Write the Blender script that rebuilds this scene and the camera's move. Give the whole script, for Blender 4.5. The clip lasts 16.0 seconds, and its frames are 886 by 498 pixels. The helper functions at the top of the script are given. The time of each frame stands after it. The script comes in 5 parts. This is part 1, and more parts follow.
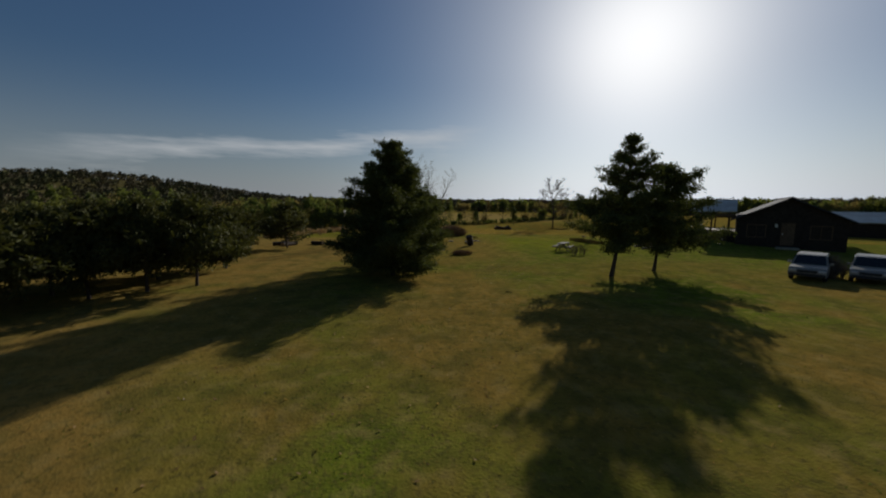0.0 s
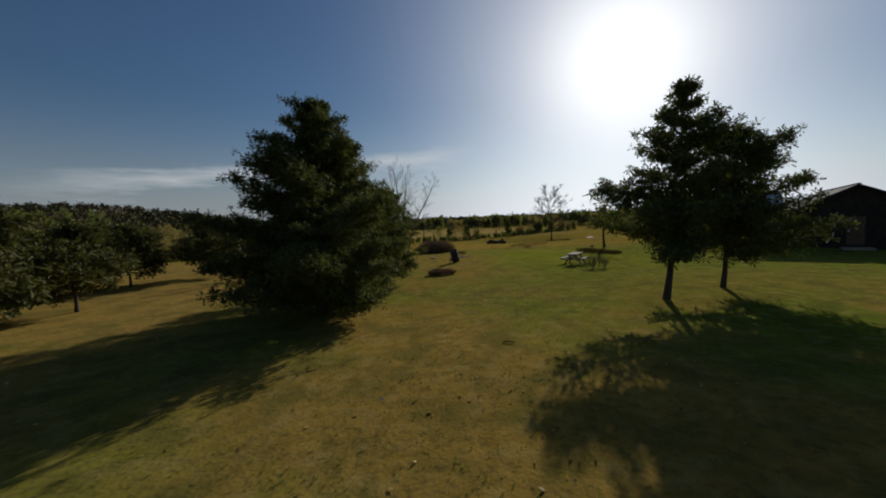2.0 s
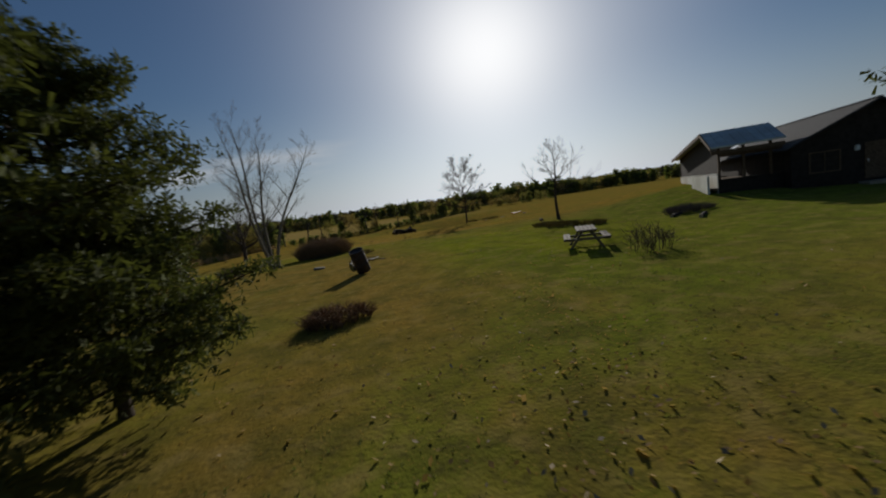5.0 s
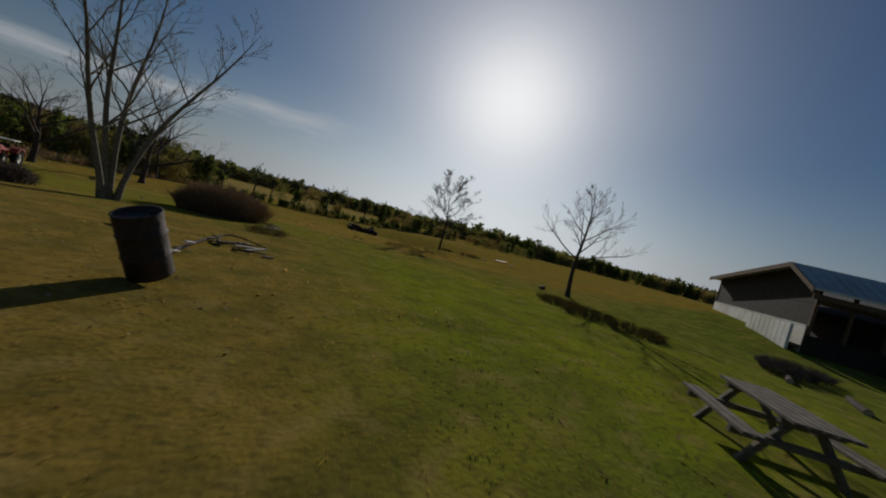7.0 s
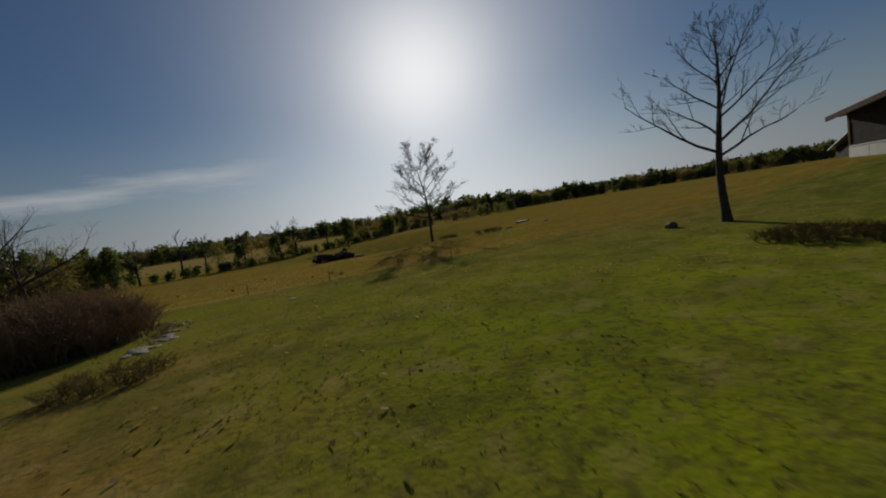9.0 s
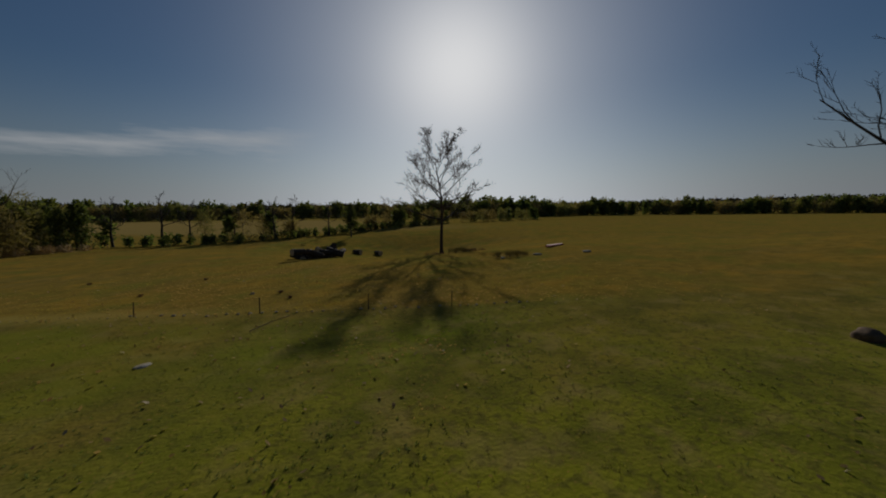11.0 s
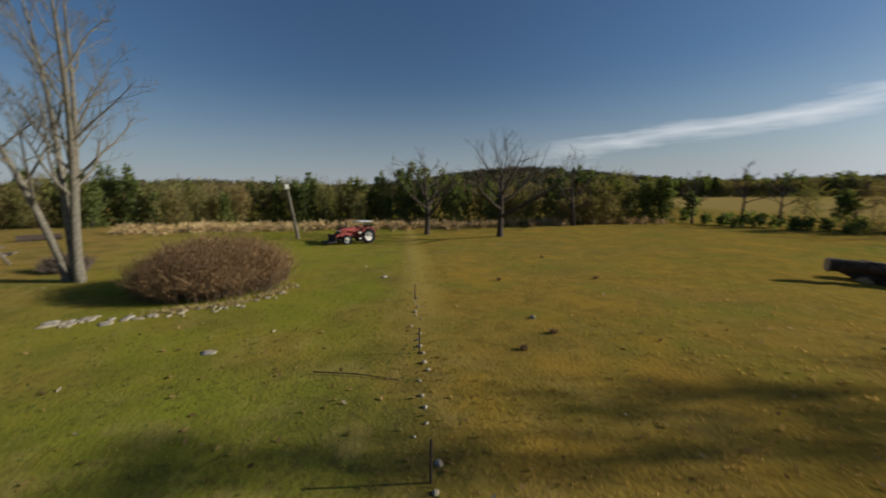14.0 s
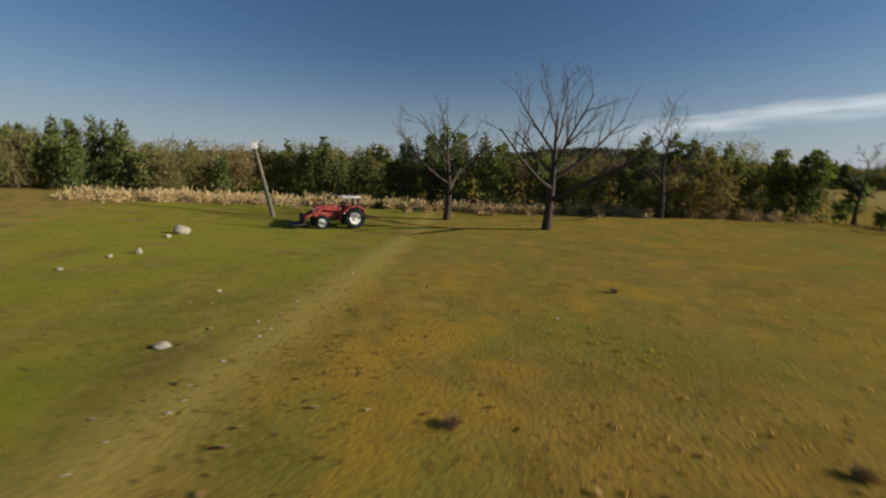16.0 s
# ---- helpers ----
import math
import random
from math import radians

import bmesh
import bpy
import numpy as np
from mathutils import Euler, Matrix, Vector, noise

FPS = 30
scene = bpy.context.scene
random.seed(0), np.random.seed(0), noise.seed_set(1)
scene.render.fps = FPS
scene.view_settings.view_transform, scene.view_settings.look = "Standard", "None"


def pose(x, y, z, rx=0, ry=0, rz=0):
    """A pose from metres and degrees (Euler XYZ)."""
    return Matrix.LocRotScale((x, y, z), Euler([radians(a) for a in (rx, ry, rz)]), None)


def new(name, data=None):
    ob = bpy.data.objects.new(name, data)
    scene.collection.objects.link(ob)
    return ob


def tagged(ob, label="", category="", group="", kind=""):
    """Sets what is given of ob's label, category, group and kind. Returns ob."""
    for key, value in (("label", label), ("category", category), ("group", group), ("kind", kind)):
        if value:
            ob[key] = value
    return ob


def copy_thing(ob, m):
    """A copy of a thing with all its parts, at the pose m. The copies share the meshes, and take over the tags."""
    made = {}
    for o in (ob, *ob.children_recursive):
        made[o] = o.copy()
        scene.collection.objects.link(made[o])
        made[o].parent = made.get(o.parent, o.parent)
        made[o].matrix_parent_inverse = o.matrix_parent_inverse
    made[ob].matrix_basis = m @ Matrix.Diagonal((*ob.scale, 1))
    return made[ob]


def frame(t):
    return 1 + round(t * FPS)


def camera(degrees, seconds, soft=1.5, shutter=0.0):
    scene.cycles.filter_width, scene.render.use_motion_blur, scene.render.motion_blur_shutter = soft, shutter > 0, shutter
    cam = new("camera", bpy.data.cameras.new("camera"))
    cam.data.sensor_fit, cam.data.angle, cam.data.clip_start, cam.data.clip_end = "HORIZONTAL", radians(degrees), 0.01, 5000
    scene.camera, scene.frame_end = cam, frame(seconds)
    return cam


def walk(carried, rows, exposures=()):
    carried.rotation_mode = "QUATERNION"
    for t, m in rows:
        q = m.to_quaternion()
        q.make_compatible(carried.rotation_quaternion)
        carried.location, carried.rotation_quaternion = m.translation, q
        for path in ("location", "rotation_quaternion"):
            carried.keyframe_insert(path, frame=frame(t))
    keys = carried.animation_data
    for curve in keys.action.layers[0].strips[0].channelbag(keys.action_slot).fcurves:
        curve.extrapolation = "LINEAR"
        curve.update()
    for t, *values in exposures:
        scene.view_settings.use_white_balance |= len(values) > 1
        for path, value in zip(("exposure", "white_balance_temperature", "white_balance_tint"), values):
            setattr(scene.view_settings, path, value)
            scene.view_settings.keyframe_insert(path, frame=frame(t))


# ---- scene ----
cam = camera(100.49, 16.0, soft=1.9, shutter=0.22)
PATH = [
    (0, pose(0.00, 0.01, 4.37, 83.07, -0.24, 0.08)),
    (0.5, pose(-0.55, 1.47, 4.71, 81.12, 10.74, -4.80)),
    (1, pose(-0.47, 3.21, 4.51, 79.92, 15.68, -7.12)),
    (1.5, pose(0.52, 5.46, 3.83, 85.36, 3.15, -2.39)),
    (2, pose(1.45, 8.15, 3.32, 86.03, 2.16, -0.88)),
    (2.5, pose(1.91, 10.75, 2.88, 85.69, 2.07, -0.76)),
    (3, pose(2.39, 13.20, 2.63, 87.31, 1.81, 0.21)),
    (3.5, pose(2.23, 15.93, 2.51, 88.00, 0.64, -0.43)),
    (4, pose(1.96, 18.07, 2.49, 88.53, 2.60, -8.17)),
    (4.5, pose(1.94, 19.95, 2.50, 88.12, -0.46, -12.82)),
    (5, pose(1.72, 22.66, 2.43, 83.30, 8.08, -17.68)),
    (5.2, pose(1.66, 23.67, 2.31, 83.01, 9.87, -21.34)),
    (7.3, pose(5.31, 33.83, 1.92, 87.18, -15.87, -21.39)),
    (7.5, pose(5.55, 34.87, 1.93, 86.39, -5.56, -22.62)),
    (8, pose(5.84, 37.78, 1.79, 85.00, -0.79, -23.73)),
    (8.5, pose(6.06, 40.48, 1.66, 84.27, 8.74, -27.04)),
    (9, pose(6.31, 42.77, 1.63, 84.80, 8.96, -27.45)),
    (9.2, pose(6.42, 43.60, 1.66, 85.53, 8.21, -27.27)),
    (11.3, pose(9.88, 48.57, 2.43, 84.12, 0.18, -24.08)),
    (11.5, pose(10.12, 49.07, 2.42, 84.22, 0.12, -23.77)),
    (12, pose(10.69, 50.37, 2.38, 84.07, 0.14, -23.35)),
    (12.5, pose(11.17, 51.78, 2.31, 85.15, -0.11, -22.59)),
    (13, pose(11.66, 53.12, 2.35, 84.95, 0.70, -19.15)),
    (13.2, pose(12.27, 53.77, 2.37, 85.54, 3.30, -5.26)),
    (13.5, pose(13.34, 54.94, 2.40, 85.54, 3.17, 22.96)),
    (13.6, pose(13.68, 55.32, 2.39, 85.04, 2.20, 33.62)),
    (13.8, pose(14.23, 55.99, 2.35, 82.5, 2.5, 48.48)),
    (14, pose(14.48, 56.68, 2.33, 81.68, 0.96, 60.79)),
    (14.5, pose(13.85, 58.17, 2.48, 79.61, -2.83, 69.70)),
    (15, pose(12.27, 59.32, 2.43, 78.41, 2.18, 68.70)),
    (15.5, pose(10.30, 60.57, 2.35, 75.82, 13.48, 61.92)),
    (16, pose(7.70, 62.94, 1.75, 78.62, -1.20, 70.24)),
]
walk(cam, PATH, [(0, -0.55), (1.0, -0.45), (2.5, -0.28), (4.0, -0.45), (7.3, -0.8), (9.2, -0.82), (11.5, -1.17), (12.0, -1.16), (13.1, -1.08), (13.5, -0.85), (13.8, -0.25), (14.2, 0.32), (16, 0.24)])

# ---- light ----
SUN_AZ, SUN_EL = 27.0, 20.4          # degrees clockwise from +y, and above the horizon
az, el = radians(SUN_AZ), radians(SUN_EL)
to_sun = Vector((math.sin(az) * math.cos(el), math.cos(az) * math.cos(el), math.sin(el)))
sun = new("sun", bpy.data.lights.new("sun", "SUN"))
sun.data.energy, sun.data.angle, sun.data.color = 4.5, radians(0.55), (1.0, 0.95, 0.87)
sun.matrix_world = to_sun.to_track_quat("Z", "Y").to_matrix().to_4x4()
scene.view_settings.exposure = 0.0

world = bpy.data.worlds.new("sky")
scene.world = world
world.use_nodes = True
wn, wl = world.node_tree.nodes, world.node_tree.links
wn.clear()
w_out = wn.new("ShaderNodeOutputWorld")
w_bg = wn.new("ShaderNodeBackground")
w_sky = wn.new("ShaderNodeTexSky")
w_sky.sky_type = "NISHITA"
w_sky.sun_disc = False
w_sky.sun_elevation, w_sky.sun_rotation = el, az
w_sky.air_density, w_sky.dust_density, w_sky.ozone_density = 1.3, 0.5, 6.5
w_bg.inputs["Strength"].default_value = 0.058
# one thin streak of high cloud, low in the sky
CLOUD_FROM, CLOUD_TO = -50.0, 7.0     # degrees clockwise from +y
w_tc = wn.new("ShaderNodeTexCoord")
w_sep = wn.new("ShaderNodeSeparateXYZ")
wl.new(w_tc.outputs["Generated"], w_sep.inputs[0])


def w_math(op, a, b=0.0, clamp=False):
    m = wn.new("ShaderNodeMath")
    m.operation, m.use_clamp = op, clamp
    for k, v in ((0, a), (1, b)):
        if isinstance(v, (int, float)):
            m.inputs[k].default_value = v
        else:
            wl.new(v, m.inputs[k])
    return m.outputs[0]


w_az = w_math("MULTIPLY", w_math("ARCTAN2", w_sep.outputs["X"], w_sep.outputs["Y"]), 57.296)
w_el = w_math("MULTIPLY", w_math("ARCSINE", w_sep.outputs["Z"]), 57.296)


def w_noise(scale, stretch, detail):
    mp = wn.new("ShaderNodeMapping")
    mp.inputs["Scale"].default_value = stretch
    mp.inputs["Rotation"].default_value = (0, radians(5), radians(12))
    t = wn.new("ShaderNodeTexNoise")
    t.inputs["Scale"].default_value, t.inputs["Detail"].default_value, t.inputs["Roughness"].default_value = scale, detail, 0.58
    wl.new(w_tc.outputs["Generated"], mp.inputs["Vector"])
    wl.new(mp.outputs[0], t.inputs["Vector"])
    return t.outputs[0]


w_line = w_math("MULTIPLY_ADD", w_az, 0.1)
w_line.node.inputs[2].default_value = 10.2
w_wisp = w_noise(2.2, (2.0, 2.0, 16.0), 8)
w_off = w_math("ABSOLUTE", w_math("SUBTRACT", w_el, w_math("ADD", w_line, w_math("MULTIPLY", w_math("SUBTRACT", w_noise(5.0, (1, 1, 1), 3), 0.5), 2.6))))
w_body = w_math("SUBTRACT", w_math("MULTIPLY", w_wisp, 2.5), w_math("MULTIPLY", w_off, 0.42))
w_ends = w_math("MULTIPLY", w_math("MULTIPLY", w_math("SUBTRACT", w_az, CLOUD_FROM), 0.1, True), w_math("MULTIPLY", w_math("SUBTRACT", CLOUD_TO, w_az), 0.12, True), True)
w_fac = w_math("MULTIPLY", w_math("MULTIPLY", w_math("SUBTRACT", w_body, 0.5), 0.9, True), w_ends, True)
w_fac = w_math("MULTIPLY", w_fac, 0.72)
w_hsv = wn.new("ShaderNodeHueSaturation")
w_hsv.inputs["Saturation"].default_value = 1.0
w_hsv.inputs["Hue"].default_value = 0.503
# the white aureole of thin haze round the sun
w_dot = wn.new("ShaderNodeVectorMath")
w_dot.operation = "DOT_PRODUCT"
w_dot.inputs[1].default_value = to_sun
wl.new(w_tc.outputs["Generated"], w_dot.inputs[0])
w_near = w_math("MAXIMUM", w_dot.outputs["Value"], 0.0)
w_ring = w_math("ADD", w_math("MULTIPLY", w_math("POWER", w_near, 80.0), 0.56), w_math("MULTIPLY", w_math("POWER", w_near, 15.0), 0.4), True)
w_glow = wn.new("ShaderNodeMixRGB")
w_glow.inputs[2].default_value = (26.0, 26.1, 26.4, 1)
wl.new(w_ring, w_glow.inputs[0])
wl.new(w_hsv.outputs[0], w_glow.inputs[1])
# pale haze that thins out upward, brighter towards the sun
w_thin = w_math("SUBTRACT", 1.0, w_math("MULTIPLY", w_math("ABSOLUTE", w_el), 0.055), True)
w_gain = w_math("ADD", w_math("MULTIPLY", w_math("POWER", w_near, 7.0), 1.9), 0.55)
w_tint = wn.new("ShaderNodeMixRGB")
w_tint.blend_type = "MULTIPLY"
w_tint.inputs[0].default_value = 1.0
w_tint.inputs[1].default_value = (10.2, 11.2, 12.6, 1)
wl.new(w_gain, w_tint.inputs[2])
w_haze = wn.new("ShaderNodeMixRGB")
wl.new(w_math("MULTIPLY", w_math("MULTIPLY", w_thin, w_thin), 0.95), w_haze.inputs[0])
wl.new(w_glow.outputs[0], w_haze.inputs[1])
wl.new(w_tint.outputs[0], w_haze.inputs[2])
w_mix = wn.new("ShaderNodeMixRGB")
w_mix.inputs[2].default_value = (12.5, 12.8, 13.2, 1)
wl.new(w_sky.outputs[0], w_hsv.inputs["Color"])
wl.new(w_fac, w_mix.inputs[0])
wl.new(w_haze.outputs[0], w_mix.inputs[1])
wl.new(w_mix.outputs[0], w_bg.inputs[0])
wl.new(w_bg.outputs[0], w_out.inputs[0])


# ---- materials ----
def material(name, base, rough=0.8, metal=0.0, scale=6.0, vary=0.25, bump=0.15, second=None, big=0.0, big_scale=0.15, trans=0.0, rand=0.0):
    """A surface with grain at two scales; second: the colour that the larger patches turn to; rand: change from piece to piece."""
    m = bpy.data.materials.new(name)
    m.use_nodes = True
    n, l = m.node_tree.nodes, m.node_tree.links
    b = n["Principled BSDF"]
    tc = n.new("ShaderNodeTexCoord")
    fine = n.new("ShaderNodeTexNoise")
    fine.inputs["Scale"].default_value, fine.inputs["Detail"].default_value = scale, 6
    l.new(tc.outputs["Object"], fine.inputs["Vector"])
    ramp = n.new("ShaderNodeValToRGB")
    lo = [c * (1 - vary) for c in base]
    hi = [min(1, c * (1 + vary)) for c in base]
    ramp.color_ramp.elements[0].position, ramp.color_ramp.elements[0].color = 0.3, (*lo, 1)
    ramp.color_ramp.elements[1].position, ramp.color_ramp.elements[1].color = 0.7, (*hi, 1)
    l.new(fine.outputs[0], ramp.inputs[0])
    col = ramp.outputs[0]
    if second:
        large = n.new("ShaderNodeTexNoise")
        large.inputs["Scale"].default_value, large.inputs["Detail"].default_value = big_scale, 4
        l.new(tc.outputs["Object"], large.inputs["Vector"])
        r2 = n.new("ShaderNodeValToRGB")
        r2.color_ramp.elements[0].position, r2.color_ramp.elements[1].position = 0.45 - big, 0.6
        l.new(large.outputs[0], r2.inputs[0])
        mx = n.new("ShaderNodeMixRGB")
        mx.inputs[2].default_value = (*second, 1)
        l.new(r2.outputs[0], mx.inputs[0])
        l.new(col, mx.inputs[1])
        col = mx.outputs[0]
    if rand:
        g = n.new("ShaderNodeNewGeometry")
        hsv = n.new("ShaderNodeHueSaturation")
        mr = n.new("ShaderNodeMapRange")
        mr.inputs["To Min"].default_value, mr.inputs["To Max"].default_value = 1 - rand, 1 + rand
        l.new(g.outputs["Random Per Island"], mr.inputs["Value"])
        l.new(mr.outputs[0], hsv.inputs["Value"])
        l.new(col, hsv.inputs["Color"])
        col = hsv.outputs[0]
    l.new(col, b.inputs["Base Color"])
    b.inputs["Roughness"].default_value, b.inputs["Metallic"].default_value = rough, metal
    if rough >= 0.7 and not metal:
        b.inputs["Specular IOR Level"].default_value = 0.12
    if bump:
        bp = n.new("ShaderNodeBump")
        bp.inputs["Strength"].default_value, bp.inputs["Distance"].default_value = bump, 0.03
        l.new(fine.outputs[0], bp.inputs["Height"])
        l.new(bp.outputs[0], b.inputs["Normal"])
    if trans:
        t = n.new("ShaderNodeBsdfTranslucent")
        gain = n.new("ShaderNodeMixRGB")
        gain.blend_type = "MULTIPLY"
        gain.inputs[0].default_value = 1.0
        gain.inputs[2].default_value = (1.9, 1.9, 1.2, 1)
        l.new(col, gain.inputs[1])
        l.new(gain.outputs[0], t.inputs[0])
        b.inputs["Specular IOR Level"].default_value = 0.2
        ms = n.new("ShaderNodeMixShader")
        ms.inputs[0].default_value = trans
        l.new(b.outputs[0], ms.inputs[1])
        l.new(t.outputs[0], ms.inputs[2])
        l.new(ms.outputs[0], n["Material Output"].inputs[0])
    return m


CEDAR = material("cedar foliage", (0.077, 0.088, 0.025), 0.85, rand=0.35, bump=0, trans=0.18)
BROADLEAF = material("evergreen thicket foliage", (0.07, 0.072, 0.02), 0.8, rand=0.3, bump=0, trans=0.18)
BARK = material("grey brown bark", (0.07, 0.055, 0.042), 0.9, scale=14, vary=0.4, bump=0.6)
PALE_BARK = material("pale grey bark", (0.17, 0.15, 0.11), 0.85, scale=10, vary=0.35, bump=0.5)
TWIG = material("red brown twigs", (0.24, 0.14, 0.07), 0.85, rand=0.4, bump=0)
GREY_TWIG = material("grey brown twigs", (0.15, 0.115, 0.085), 0.9, rand=0.4, bump=0)


# ---- helpers of the scene ----
def mesh_object(name, bm, mat, parent=None, label="", smooth=False):
    me = bpy.data.meshes.new(name)
    bm.to_mesh(me)
    bm.free()
    for mt in (mat if isinstance(mat, (list, tuple)) else [mat]):
        me.materials.append(mt)
    if smooth:
        for p in me.polygons:
            p.use_smooth = True
    ob = new(name, me)
    if parent:
        ob.parent = parent
    if label:
        ob["label"] = label
    return ob


def part(name, bm, mat, parent, label="", smooth=False):
    return mesh_object(name, bm, mat, parent, label, smooth)


def from_lists(name, verts, faces, mat, parent=None, smooth=False, kind=""):
    me = bpy.data.meshes.new(name)
    me.from_pydata(verts, [], faces)
    me.materials.append(mat)
    if smooth:
        me.polygons.foreach_set("use_smooth", [True] * len(me.polygons))
    ob = new(name, me)
    if parent:
        ob.parent = parent
    if kind:
        ob["kind"] = kind
    return ob


def empty(name, x, y, z=None, rz=0.0, label="", category="", group="", kind=""):
    ob = new(name)
    ob.empty_display_size = 0.3
    ob.matrix_world = pose(x, y, height(x, y) if z is None else z, 0, 0, rz)
    return tagged(ob, label, category, group, kind)


def box(bm, x0, x1, y0, y1, z0, z1, bevel=0.0):
    made = bmesh.ops.create_cube(bm, size=1)
    vs = made["verts"]
    for v in vs:
        v.co = Vector((x0 + (v.co.x + 0.5) * (x1 - x0), y0 + (v.co.y + 0.5) * (y1 - y0), z0 + (v.co.z + 0.5) * (z1 - z0)))
    if bevel:
        es = {e for v in vs for e in v.link_edges}
        bmesh.ops.bevel(bm, geom=list(es), offset=bevel, segments=2, affect="EDGES")
    return bm


def tube(verts, faces, a, b, ra, rb, sides=5):
    """One tapered limb from a to b."""
    d = (b - a)
    if d.length < 1e-5:
        return
    d.normalize()
    u = d.orthogonal().normalized()
    w = d.cross(u)
    k = len(verts)
    for p, r in ((a, ra), (b, rb)):
        for i in range(sides):
            g = 2 * math.pi * i / sides
            verts.append(p + (u * math.cos(g) + w * math.sin(g)) * r)
    for i in range(sides):
        j = (i + 1) % sides
        faces.append((k + i, k + j, k + sides + j, k + sides + i))


def smooth_step(a, b, x):
    t = min(1.0, max(0.0, (x - a) / (b - a)))
    return t * t * (3 - 2 * t)


# ---- ground ----
LINE_P, LINE_D = Vector((11.74, 58.03)), Vector((-0.917, 0.4))      # the line of stones between lawn and pasture


def height(x, y):
    z = -1.0 * math.exp(-((x + 14) ** 2 + (y - 66) ** 2) / 240.0) - 2.0 * math.exp(-((x - 22) ** 2 + (y - 84) ** 2) / 110.0)
    z += 0.3 * math.exp(-((x - 27) ** 2 + (y - 66) ** 2) / 50.0) - 0.25 * math.exp(-((x - 8) ** 2 + (y - 58) ** 2) / 80.0)
    z -= 1.0 * math.exp(-((x + 4) ** 2 + (y - 102) ** 2) / 800.0)
    z += 1.3 * math.exp(-((x - 38) ** 2 + (y - 52) ** 2) / 60.0) + 0.7 * math.exp(-((x - 31.5) ** 2 + (y - 45.5) ** 2) / 40.0)
    r = math.hypot(x, y - 50)
    z += 0.1 * noise.noise(Vector((x * 0.09, y * 0.09, 0))) + 0.04 * noise.noise(Vector((x * 0.4, y * 0.4, 3)))
    if r > 110:
        a = math.degrees(math.atan2(x, y - 50))
        tilt = 0.008 + 0.047 * math.exp(-((a + 48) / 17.0) ** 2) + 0.022 * math.exp(-((a + 93) / 18.0) ** 2) + 0.016 * math.exp(-((abs(a) - 180) / 60.0) ** 2)
        rise = smooth_step(190, 520, r)
        z += rise * tilt * 560 * (1 + 0.08 * noise.noise(Vector((x * 0.005, y * 0.005, 7))))
        z += smooth_step(520, 2500, r) * 8
    return z


